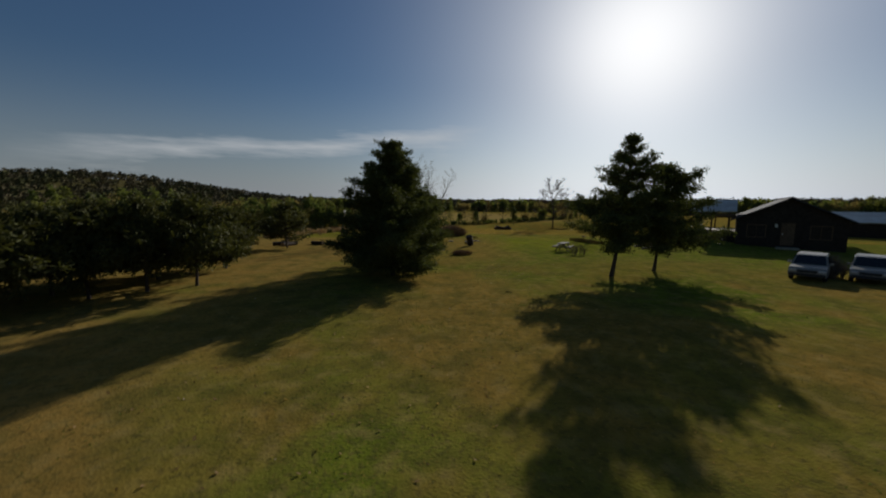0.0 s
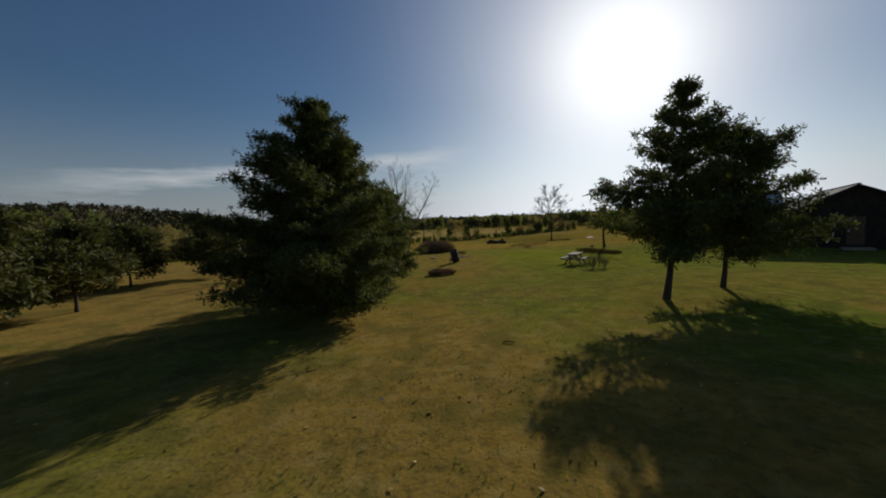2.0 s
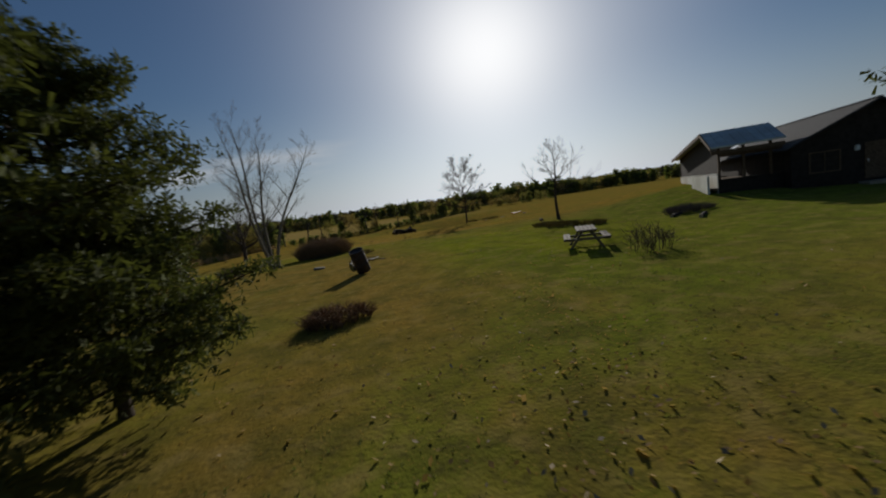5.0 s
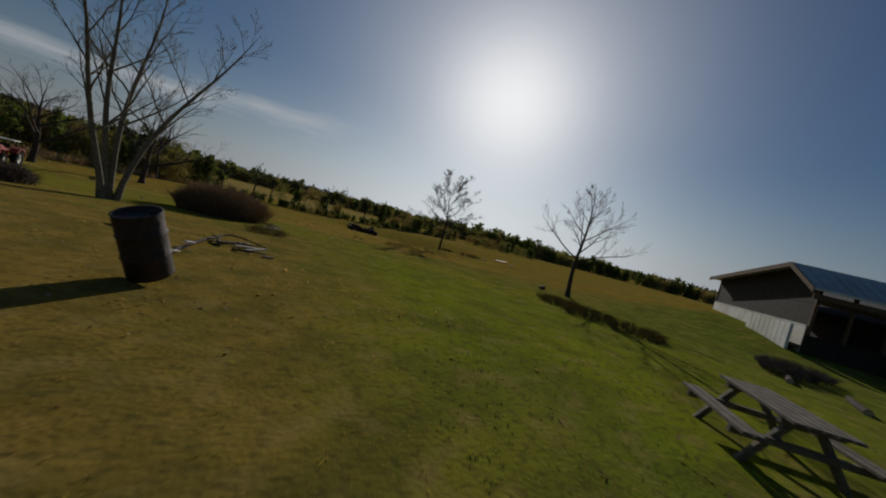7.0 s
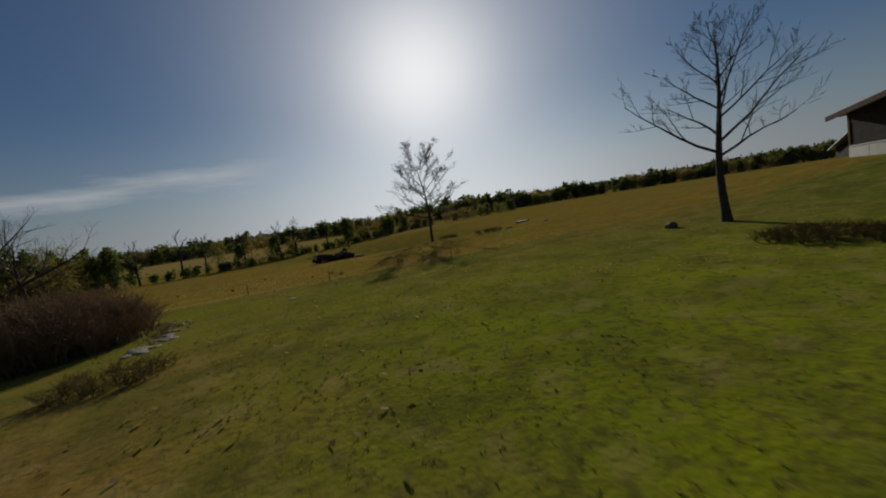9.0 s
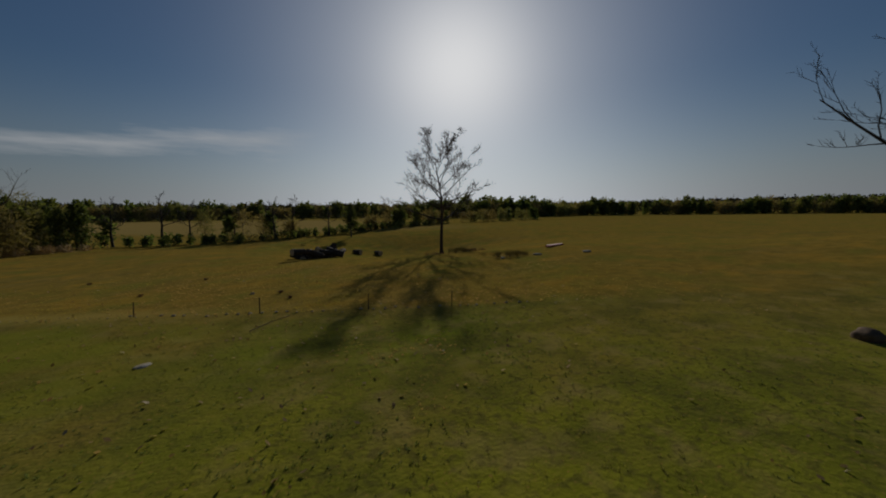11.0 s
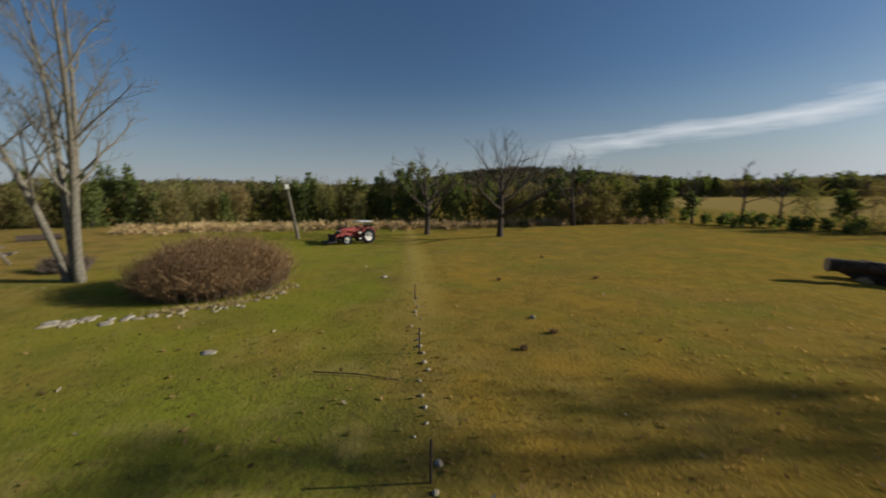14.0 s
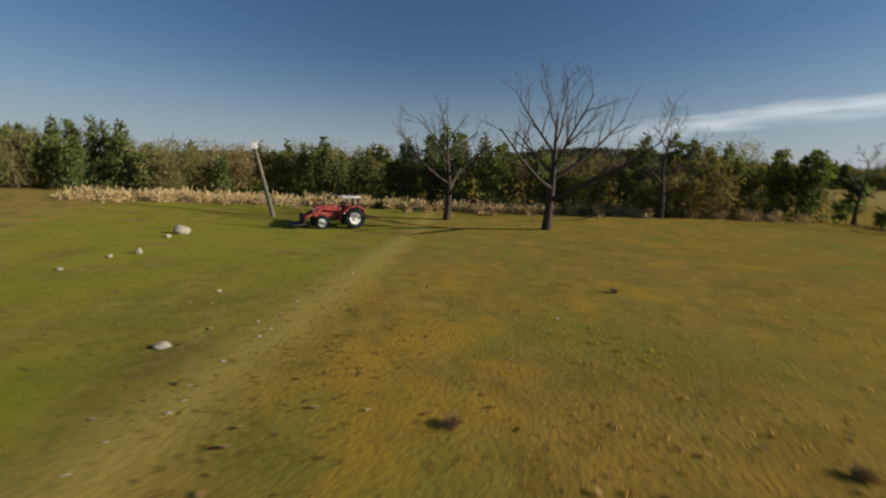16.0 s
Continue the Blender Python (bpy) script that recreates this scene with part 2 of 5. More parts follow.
def grass_material():
    m = bpy.data.materials.new("winter grass")
    m.use_nodes = True
    n, l = m.node_tree.nodes, m.node_tree.links
    b = n["Principled BSDF"]
    tc = n.new("ShaderNodeTexCoord")

    def noise_tex(scale, detail, lo, hi, stretch=None):
        t = n.new("ShaderNodeTexNoise")
        t.inputs["Scale"].default_value, t.inputs["Detail"].default_value = scale, detail
        src = tc.outputs["Object"]
        if stretch:
            mp = n.new("ShaderNodeMapping")
            mp.inputs["Scale"].default_value = stretch
            l.new(src, mp.inputs["Vector"])
            src = mp.outputs[0]
        l.new(src, t.inputs["Vector"])
        r = n.new("ShaderNodeMapRange")
        r.inputs["From Min"].default_value, r.inputs["From Max"].default_value = lo, hi
        l.new(t.outputs[0], r.inputs["Value"])
        return r.outputs[0]

    def mix(fac, a, c):
        x = n.new("ShaderNodeMixRGB")
        l.new(fac, x.inputs[0])
        for i, v in ((1, a), (2, c)):
            if isinstance(v, tuple):
                x.inputs[i].default_value = (*v, 1)
            else:
                l.new(v, x.inputs[i])
        return x.outputs[0]
    def between(v, lo, hi):
        r = n.new("ShaderNodeMapRange")
        r.inputs["From Min"].default_value, r.inputs["From Max"].default_value = lo, hi
        l.new(v, r.inputs["Value"])
        return r.outputs[0]

    def times(a, c):
        m1 = n.new("ShaderNodeMath")
        m1.operation = "MULTIPLY"
        l.new(a, m1.inputs[0])
        if isinstance(c, float):
            m1.inputs[1].default_value = c
        else:
            l.new(c, m1.inputs[1])
        return m1.outputs[0]
    green = mix(noise_tex(2.2, 8, 0.3, 0.7), (0.105, 0.142, 0.03), (0.19, 0.222, 0.05))
    brown = mix(noise_tex(3.5, 8, 0.3, 0.7), (0.22, 0.15, 0.056), (0.35, 0.24, 0.095))
    patch = noise_tex(0.085, 5, 0.37, 0.56)
    worn = noise_tex(0.35, 6, 0.5, 0.68)
    # the lawn in front of the house has stayed greener than the yard
    sep = n.new("ShaderNodeSeparateXYZ")
    l.new(tc.outputs["Object"], sep.inputs[0])
    lush = times(times(between(sep.outputs["X"], 2.5, 9.5), times(between(sep.outputs["Y"], 19.0, 32.0), between(sep.outputs["Y"], 56.0, 46.0))), 0.9)
    dry = between(lush, 1.0, 0.0)
    col = mix(times(patch, dry), green, brown)
    col = mix(times(worn, dry), col, brown)
    # a dry strip across the lawn, and mottling of thicker and thinner growth
    strip_dry = times(times(between(sep.outputs["X"], 8.5, 5.0), between(sep.outputs["Y"], 33.0, 40.0)), noise_tex(0.5, 6, 0.28, 0.48))
    col = mix(times(strip_dry, 0.9), col, brown)
    # bare ground between the first trees, ending at a worn ridge across the way
    bare = times(times(between(sep.outputs["X"], -4.5, -1.5), between(sep.outputs["X"], 7.5, 4.0)), times(between(sep.outputs["Y"], 8.0, 12.0), between(sep.outputs["Y"], 17.3, 16.2)))
    col = mix(times(times(bare, noise_tex(0.45, 6, 0.26, 0.44)), 0.85), col, brown)
    bank = times(times(between(sep.outputs["X"], -4.5, -10.0), between(sep.outputs["Y"], 66.0, 53.0)), noise_tex(0.3, 6, 0.25, 0.5))
    col = mix(times(bank, 0.85), col, (0.32, 0.21, 0.09))
    # the lawn before the house, brightest green
    lawn = times(times(between(sep.outputs["X"], 4.5, 8.5), between(sep.outputs["X"], 21.0, 16.0)), times(between(sep.outputs["Y"], 31.0, 38.0), between(sep.outputs["Y"], 57.0, 49.0)))
    col = mix(times(times(lawn, noise_tex(0.4, 6, 0.3, 0.55)), 0.75), col, (0.27, 0.29, 0.05))
    col = mix(times(noise_tex(0.8, 7, 0.44, 0.64), 0.6), col, (0.085, 0.085, 0.03))
    col = mix(times(noise_tex(7.0, 5, 0.5, 0.64), 0.55), col, (0.075, 0.066, 0.03))
    col = mix(times(noise_tex(1.7, 7, 0.52, 0.68), 0.45), col, (0.34, 0.26, 0.12))
    # the pasture beyond the line of stones has browned more than the lawn; a strip of straw lies along the line

    def linear(kx, ky, c):
        m1 = n.new("ShaderNodeMath")
        m1.operation = "MULTIPLY"
        m1.inputs[1].default_value = kx
        l.new(sep.outputs["X"], m1.inputs[0])
        m2 = n.new("ShaderNodeMath")
        m2.operation = "MULTIPLY_ADD"
        m2.inputs[1].default_value = ky
        l.new(sep.outputs["Y"], m2.inputs[0])
        l.new(m1.outputs[0], m2.inputs[2])
        m3 = n.new("ShaderNodeMath")
        m3.operation = "ADD"
        m3.inputs[1].default_value = c
        l.new(m2.outputs[0], m3.inputs[0])
        return m3.outputs[0]

    wander = n.new("ShaderNodeTexNoise")
    wander.inputs["Scale"].default_value, wander.inputs["Detail"].default_value = 0.8, 4
    l.new(tc.outputs["Object"], wander.inputs["Vector"])
    past = n.new("ShaderNodeMath")
    past.operation = "ADD"
    l.new(linear(LINE_D.y, -LINE_D.x, -(LINE_D.y * LINE_P.x - LINE_D.x * LINE_P.y) - 0.5), past.inputs[0])
    l.new(wander.outputs[0], past.inputs[1])
    beyond = between(past.outputs[0], -0.1, 0.5)
    side_lawn = times(times(between(past.outputs[0], 0.2, -1.2), between(sep.outputs["Y"], 50.0, 54.0)), between(sep.outputs["X"], 11.0, 6.0))
    col = mix(times(times(side_lawn, noise_tex(0.5, 6, 0.3, 0.55)), 0.65), col, (0.2, 0.22, 0.042))
    russet = mix(noise_tex(2.6, 8, 0.3, 0.7), (0.19, 0.133, 0.046), (0.34, 0.235, 0.082))
    col = mix(times(times(beyond, noise_tex(0.16, 5, 0.3, 0.52)), 0.85), col, russet)
    col = mix(times(times(beyond, noise_tex(0.42, 7, 0.5, 0.66)), 0.6), col, (0.16, 0.165, 0.045))
    col = mix(times(times(beyond, noise_tex(0.75, 7, 0.53, 0.68)), 0.6), col, (0.4, 0.25, 0.085))
    strip = times(times(between(past.outputs[0], -0.5, 0.15), between(past.outputs[0], 1.0, 0.3)), between(sep.outputs["X"], 10.5, 5.0))
    col = mix(times(strip, 0.8), col, (0.38, 0.29, 0.11))
    far_straw = times(times(between(past.outputs[0], 44.0, 50.0), between(past.outputs[0], 130.0, 100.0)), between(sep.outputs["X"], 45.0, 20.0))
    col = mix(times(far_straw, 0.85), col, (0.34, 0.25, 0.12))
    # leaf litter under the woods on the hills
    reach = n.new("ShaderNodeVectorMath")
    reach.operation = "LENGTH"
    l.new(tc.outputs["Object"], reach.inputs[0])
    wooded = times(between(reach.outputs["Value"], 225.0, 270.0), between(sep.outputs["X"], 90.0, 30.0))
    col = mix(wooded, col, (0.1, 0.085, 0.045))
    col = mix(between(reach.outputs["Value"], 330.0, 360.0), col, (0.1, 0.085, 0.045))
    speck = noise_tex(28, 3, 0.62, 0.72)
    col = mix(speck, col, (0.34, 0.24, 0.09))
    tone = n.new("ShaderNodeHueSaturation")
    tone.inputs["Value"].default_value, tone.inputs["Saturation"].default_value = 0.87, 1.17
    l.new(col, tone.inputs["Color"])
    l.new(tone.outputs[0], b.inputs["Base Color"])
    b.inputs["Roughness"].default_value = 0.95
    b.inputs["Specular IOR Level"].default_value = 0.0
    b.inputs["Sheen Weight"].default_value, b.inputs["Sheen Roughness"].default_value = 0.05, 0.4
    b.inputs["Sheen Tint"].default_value = (0.75, 0.72, 0.2, 1)
    t = n.new("ShaderNodeTexNoise")
    t.inputs["Scale"].default_value, t.inputs["Detail"].default_value = 16, 10
    l.new(tc.outputs["Object"], t.inputs["Vector"])
    bp = n.new("ShaderNodeBump")
    bp.inputs["Strength"].default_value, bp.inputs["Distance"].default_value = 0.3, 0.06
    l.new(t.outputs[0], bp.inputs["Height"])
    l.new(bp.outputs[0], b.inputs["Normal"])
    return m


GRASS = grass_material()


def axis(lo, hi, step, far):
    inner = [lo + step * i for i in range(int((hi - lo) / step) + 1)]
    out, s, x = [], step, hi
    while x < far:
        s *= 1.22
        x += s
        out.append(x)
    low, s, x = [], step, lo
    while x > -far:
        s *= 1.22
        x -= s
        low.append(x)
    return low[::-1] + inner + out


def build_ground():
    xs, ys = axis(-70, 80, 1.25, 3200), axis(-30, 160, 1.25, 3200)
    verts = [(x, y, height(x, y)) for y in ys for x in xs]
    w = len(xs)
    faces = [(j * w + i, j * w + i + 1, (j + 1) * w + i + 1, (j + 1) * w + i) for j in range(len(ys) - 1) for i in range(w - 1)]
    ob = from_lists("ground", verts, faces, GRASS, smooth=True)
    return tagged(ob, "mown winter grass, green and straw brown, with fallen leaves", "ground", kind="structure")


build_ground()


# ---- trees ----
def clump(verts, faces, c, size, rng, blades=7, width=0.25):
    """A tuft of small leaf blades round c."""
    for _ in range(blades):
        d = Vector((rng.gauss(0, 1), rng.gauss(0, 1), rng.gauss(0, 1))).normalized()
        u = d.orthogonal().normalized()
        w = d.cross(u)
        g = rng.random() * 6.28
        s = u * math.cos(g) + w * math.sin(g)
        p = c + d * size * rng.uniform(0.0, 0.5)
        e = p + d * size * rng.uniform(0.4, 0.9)
        h = size * width * rng.uniform(0.65, 1.35)
        k = len(verts)
        verts.extend((p - s * h * 0.5, p + s * h * 0.5, e + s * h, e - s * h))
        faces.append((k, k + 1, k + 2, k + 3))


def cedar(x, y, tall, radius, skirt, seed, label, lean=(0, 0), mat=None, dens=1.0, group="", name="cedar_tree", point=0.75, leaf=0.2, blades=10, rough=1.0):
    """An evergreen: a tapered trunk, whorls of limbs and clumps of foliage with gaps and tips that stand out."""
    rng = random.Random(seed)
    root = empty(name, x, y, label=label, category="tree", group=group)
    tv, tf, lv, lf = [], [], [], []
    axis_at = lambda h: Vector((lean[0] * h / tall + 0.06 * math.sin(h * 1.3 + seed), lean[1] * h / tall, h))
    n = 9
    for i in range(n):
        a, b = tall * 0.97 * i / n, tall * 0.97 * (i + 1) / n
        r = lambda h: 0.0125 * tall * (1 - h / tall) + 0.02
        tube(tv, tf, axis_at(a) - Vector((0, 0, 0.15 if i == 0 else 0)), axis_at(b), r(a) * (1.25 if i == 0 else 1), r(b), 8)
    limbs = int(62 * dens)
    for i in range(limbs):
        f = (i + rng.random()) / limbs
        h = skirt + (tall - skirt) * f ** 1.05
        t = (h - skirt) / (tall - skirt)
        prof = (1 - t) ** point * (0.72 + 0.28 * min(1, t / 0.12))
        ln = max(0.3, radius * prof * rng.uniform(0.62, 1.12))
        g = rng.random() * 6.283
        if tall > 4.5:
            # limbs lie in loose layers that wind round the trunk
            lay = 0.075 * tall + 0.1
            h += 0.75 * (round(h / lay - g / 6.283) + g / 6.283 - h / lay) * lay
            h = min(max(h, skirt), tall)
            if rng.random() < 0.16 and t < 0.5:
                ln *= 1.12
        ln *= 1 + 0.3 * rough * noise.noise(Vector((math.cos(g) * 1.3 + seed, math.sin(g) * 1.3, h * 0.8)))
        up = 0.15 + 0.55 * t + rng.uniform(-0.15, 0.15)
        d = Vector((math.cos(g), math.sin(g), up)).normalized()
        a = axis_at(min(h, tall * 0.95))
        b = a + d * ln + Vector((0, 0, -0.05 * ln))
        mid = a + d * ln * 0.5 + Vector((0, 0, -0.09 * ln))
        tube(tv, tf, a, mid, 0.022 * ln + 0.012, 0.014 * ln + 0.008, 4)
        tube(tv, tf, mid, b, 0.014 * ln + 0.008, 0.004, 4)
        steps = max(3, int(ln * 3.9 * dens / leaf))
        for s in range(steps):
            q = 0.22 + 0.8 * (s + rng.random()) / steps
            c = a.lerp(mid, q * 2) if q < 0.5 else mid.lerp(b, q * 2 - 1)
            wide = 0.17 * ln * (1.15 - q) + 0.1
            c = c + Vector((rng.gauss(0, wide), rng.gauss(0, wide), rng.gauss(0.05, wide * 0.42)))
            clump(lv, lf, c, leaf * rng.uniform(0.8, 1.7), rng, blades, 0.12)
    for s in range(int(10 * dens)):
        c = axis_at(tall) + Vector((rng.gauss(0, 0.09), rng.gauss(0, 0.09), -rng.random() * 0.9))
        clump(lv, lf, c, 0.24, rng, 6)
    from_lists("trunk", tv, tf, BARK, root, smooth=True)
    from_lists("crown", lv, lf, mat or CEDAR, root)
    return root


def twigs(verts, faces, p, d, ln, r, lev, rng, kids=(6, 5, 4), rise=0.25, wide=0.75, least=0.0):
    """One limb that curves upward, with finer limbs along it, down to twigs."""
    r = max(r, least)
    segs = (5, 4, 2, 2)[lev]
    sides = (6, 4, 3, 3)[lev]
    pts = [p.copy()]
    for i in range(segs):
        d = (d + Vector((rng.gauss(0, 0.1), rng.gauss(0, 0.1), rise / segs + rng.gauss(0, 0.06)))).normalized()
        pts.append(pts[-1] + d * ln / segs)
    for i in range(segs):
        tube(verts, faces, pts[i], pts[i + 1], r * (1 - 0.8 * i / segs), r * (1 - 0.8 * (i + 1) / segs), sides)
    if lev == 3:
        return
    n = kids[lev]
    for k in range(n):
        f = 0.25 + 0.75 * (k + rng.random()) / n
        i = min(segs - 1, int(f * segs))
        q = pts[i].lerp(pts[i + 1], f * segs - i)
        axis_d = (pts[i + 1] - pts[i]).normalized()
        side = axis_d.orthogonal().normalized()
        side.rotate(Matrix.Rotation(rng.random() * 6.283, 3, axis_d).to_quaternion())
        nd = (axis_d + side * wide * rng.uniform(0.6, 1.3)).normalized()
        if nd.z < -0.15:
            nd.z *= -0.3
        twigs(verts, faces, q, nd.normalized(), ln * rng.uniform(0.32, 0.55) * (1.15 - 0.5 * f), r * (1 - 0.75 * f) * 0.6, lev + 1, rng, kids, rise, wide, least)


def bare_tree(x, y, tall, crown, seed, label, clear=0.34, limbs=15, thick=0.024, mat=None, stems=((0, 0, 0),), lift=(28, 55), group="", kids=(6, 5, 4), taper=0.75, least=0.006, strong=0.52, leaves=0, name="bare_tree"):
    """A leafless tree: one or more stems (lean in x and y, and share of the height off the full one), limbs all round, twigs."""
    rng = random.Random(seed)
    root = empty(name, x, y, label=label, category="tree", group=group)
    cv, cf = [], []
    for lx, ly, short in stems:
        h = tall * (1 - short)
        r0 = thick * tall
        tv, tf, pts, n = [], [], [], 12
        off = Vector((lx, ly, 0)) * 0.07
        for i in range(n + 1):
            f = i / n
            pts.append(off + Vector((lx * f ** 1.25 + 0.012 * tall * math.sin(f * 7 + seed), ly * f ** 1.25 + 0.012 * tall * math.sin(f * 5 + seed * 2), h * 0.94 * f - (0.2 if i == 0 else 0))))
        rad = lambda f: r0 * ((1 - f) ** 0.85 * 0.95 + 0.04) * (1.35 if f == 0 else 1)
        for i in range(n):
            tube(tv, tf, pts[i], pts[i + 1], rad(i / n), rad((i + 1) / n), 9)
        from_lists("trunk", tv, tf, mat or BARK, root, smooth=True)
        for k in range(limbs):
            t = (k + 0.6 * rng.random()) / limbs
            f = clear + (0.97 - clear) * t
            i = min(n - 1, int(f * n))
            p = pts[i].lerp(pts[i + 1], f * n - i)
            g = k * 2.4 + rng.uniform(-0.4, 0.4)
            e = radians(lift[0] + (lift[1] - lift[0]) * t + rng.uniform(-7, 7))
            d = Vector((math.cos(g) * math.cos(e), math.sin(g) * math.cos(e), math.sin(e)))
            twigs(cv, cf, p, d, crown * (1.05 - taper * t) * rng.uniform(0.8, 1.15), rad(f) * strong, 0, rng, kids, least=least)
    from_lists("crown", cv, cf, mat or BARK, root, smooth=True)
    if leaves:
        lv, lf = [], []
        for _ in range(leaves):
            clump(lv, lf, Vector(cv[rng.randrange(len(cv))]), rng.uniform(0.2, 0.4), rng, 6, 0.06)
        from_lists("dead_foliage", lv, lf, GREY_TWIG, root, kind="stuff")
    return root


def scatter(verts, faces, x, y, rng, size, upright=1.0, blades=5, width=0.16):
    """A tuft of grass: narrow blades that lean out from one root."""
    z = height(x, y) - 0.01
    for _ in range(blades):
        g = rng.random() * 6.283
        d = Vector((math.cos(g), math.sin(g), 0))
        s = Vector((-d.y, d.x, 0)) * size * width
        tip = Vector((x, y, z)) + d * size * rng.uniform(0.2, 0.9) + Vector((0, 0, size * upright * rng.uniform(0.5, 1)))
        k = len(verts)
        p = Vector((x + rng.gauss(0, size * 0.3), y + rng.gauss(0, size * 0.3), z))
        verts.extend((p - s, p + s, tip))
        faces.append((k, k + 1, k + 2))


# ---- surfaces of things ----
SIDING = material("dark brown siding", (0.038, 0.03, 0.023), 0.75, scale=4, vary=0.3)
WHITE_PAINT = material("white painted boards", (0.74, 0.72, 0.64), 0.55, scale=3, vary=0.08, second=(0.6, 0.57, 0.48), big_scale=0.8)
SHINGLE = material("charcoal shingles", (0.06, 0.058, 0.058), 0.9, scale=18, vary=0.4, bump=0.4)
PALE_METAL = material("pale green roofing metal", (0.42, 0.47, 0.43), 0.38, metal=0.6, scale=3, vary=0.15, bump=0.05, second=(0.36, 0.38, 0.34), big_scale=0.6)
TIMBER = material("brown stained timber", (0.13, 0.085, 0.05), 0.8, scale=9, vary=0.35, bump=0.4)
GREY_WOOD = material("weathered grey planks", (0.17, 0.145, 0.115), 0.85, scale=10, vary=0.3, bump=0.4)
OLD_BOARD = material("old cream painted boards", (0.4, 0.36, 0.29), 0.8, scale=8, vary=0.25, bump=0.3)
DARK_WOOD = material("dark rotting logs", (0.06, 0.045, 0.034), 0.92, scale=10, vary=0.45, bump=0.6)
LOG_END = material("sawn log ends", (0.42, 0.32, 0.2), 0.85, scale=12, vary=0.25)
STONE = material("pale field stone", (0.36, 0.3, 0.2), 0.9, scale=7, vary=0.25, bump=0.5, second=(0.3, 0.28, 0.23), big_scale=3)
CAR_WHITE = material("pale tan car paint", (0.27, 0.25, 0.205), 0.38, scale=2, vary=0.04, bump=0)
CAR_GLASS = material("dark car glass", (0.015, 0.018, 0.02), 0.06, scale=2, vary=0.1, bump=0)
RUBBER = material("black rubber", (0.025, 0.025, 0.026), 0.85, scale=20, vary=0.3, bump=0.3)
RIM = material("silver wheel rim", (0.55, 0.55, 0.55), 0.35, metal=0.8, scale=5, vary=0.1, bump=0)
CREAM_RIM = material("cream painted wheel disc", (0.72, 0.68, 0.58), 0.5, scale=6, vary=0.12)
LAMP_CLEAR = material("clear lamp lens", (0.6, 0.6, 0.58), 0.12, scale=5, vary=0.1, bump=0)
LAMP_RED = material("red lamp lens", (0.35, 0.02, 0.02), 0.2, scale=5, vary=0.1, bump=0)
RED_PAINT = material("faded red tractor paint", (0.36, 0.035, 0.02), 0.6, scale=5, vary=0.2, second=(0.3, 0.06, 0.04), big_scale=2)
BLACK_STEEL = material("black greasy steel", (0.035, 0.034, 0.034), 0.55, metal=0.4, scale=8, vary=0.3)
RUST = material("rusted black steel", (0.05, 0.035, 0.028), 0.8, metal=0.2, scale=9, vary=0.4, bump=0.4)
PALE_STRAW = material("bleached straw", (0.5, 0.36, 0.17), 0.9, rand=0.3, bump=0)
STRAW = material("dry straw", (0.36, 0.27, 0.12), 0.9, rand=0.4, bump=0)
DEAD_LEAF = material("fallen leaves", (0.26, 0.17, 0.07), 0.8, rand=0.5, bump=0, trans=0.4)
PALE_LEAF = material("pale dry leaves", (0.38, 0.3, 0.19), 0.8, rand=0.4, bump=0)
BLADE = material("grass blades", (0.115, 0.145, 0.034), 0.85, rand=0.4, bump=0, second=(0.21, 0.18, 0.045), big_scale=0.2, trans=0.38)
RUSSET_BLADE = material("russet pasture grass", (0.3, 0.19, 0.08), 0.85, rand=0.3, bump=0, second=(0.22, 0.18, 0.035), big_scale=0.25, trans=0.6)
WOODS = material("far leafless woods", (0.105, 0.085, 0.044), 0.95, rand=0.08, bump=0, second=(0.075, 0.078, 0.03), big_scale=0.03)
THICKET = material("dark thicket cedars", (0.1, 0.124, 0.034), 0.85, rand=0.35, bump=0, second=(0.15, 0.155, 0.042), big_scale=0.12, trans=0.3)
BARE_WOOD = material("crowded bare twigs", (0.24, 0.18, 0.07), 0.9, rand=0.3, bump=0, second=(0.19, 0.18, 0.058), big_scale=0.1, trans=0.25)
SHRUB_TWIG = material("fine red brown shrub twigs", (0.25, 0.155, 0.075), 0.9, rand=0.3, bump=0)
OLIVE_WEED = material("olive winter weeds", (0.2, 0.155, 0.05), 0.9, rand=0.4, bump=0, trans=0.3)

# ---- trees of the yard ----
cedar(-3.05, 22.4, 8.0, 4.45, 0.5, 11, "dense dark green cedar with foliage down to the grass", dens=2.1, leaf=0.12, blades=11, point=0.75, rough=1.1)
cedar(10.4, 22.41, 8.7, 3.4, 1.95, 12, "dark green cedar leaning over a bare lower trunk", lean=(1.2, 0.8), group="pair of cedars", dens=1.35, leaf=0.15, point=0.85, rough=1.5)
cedar(13.9, 24.07, 6.9, 3.9, 1.75, 13, "dark green cedar with a bare lower trunk", lean=(0.5, 0), group="pair of cedars", dens=1.25, leaf=0.15, point=0.7, rough=1.4)
cedar(-1.6, 29.08, 5.3, 2.1, 0.5, 14, "small dark evergreen with open layered branches", leaf=0.1, dens=1.3, point=0.42, rough=1.4)
cedar(-3.42, 26.99, 7.74, 3.59, 0.34, 15, "dark green evergreen standing close to the cedar", leaf=0.1, dens=1.5, point=0.5)
bare_tree(-2.55, 51.9, 11.3, 3.0, 21, "pale barked leafless tree with several stems", clear=0.27, limbs=11, thick=0.0115, mat=PALE_BARK, stems=((-1.0, -3.7, 0.12), (-0.9, -0.8, 0), (0.35, 0.6, 0.04), (3.7, 1.2, 0.14)), lift=(42, 64), taper=0.6)
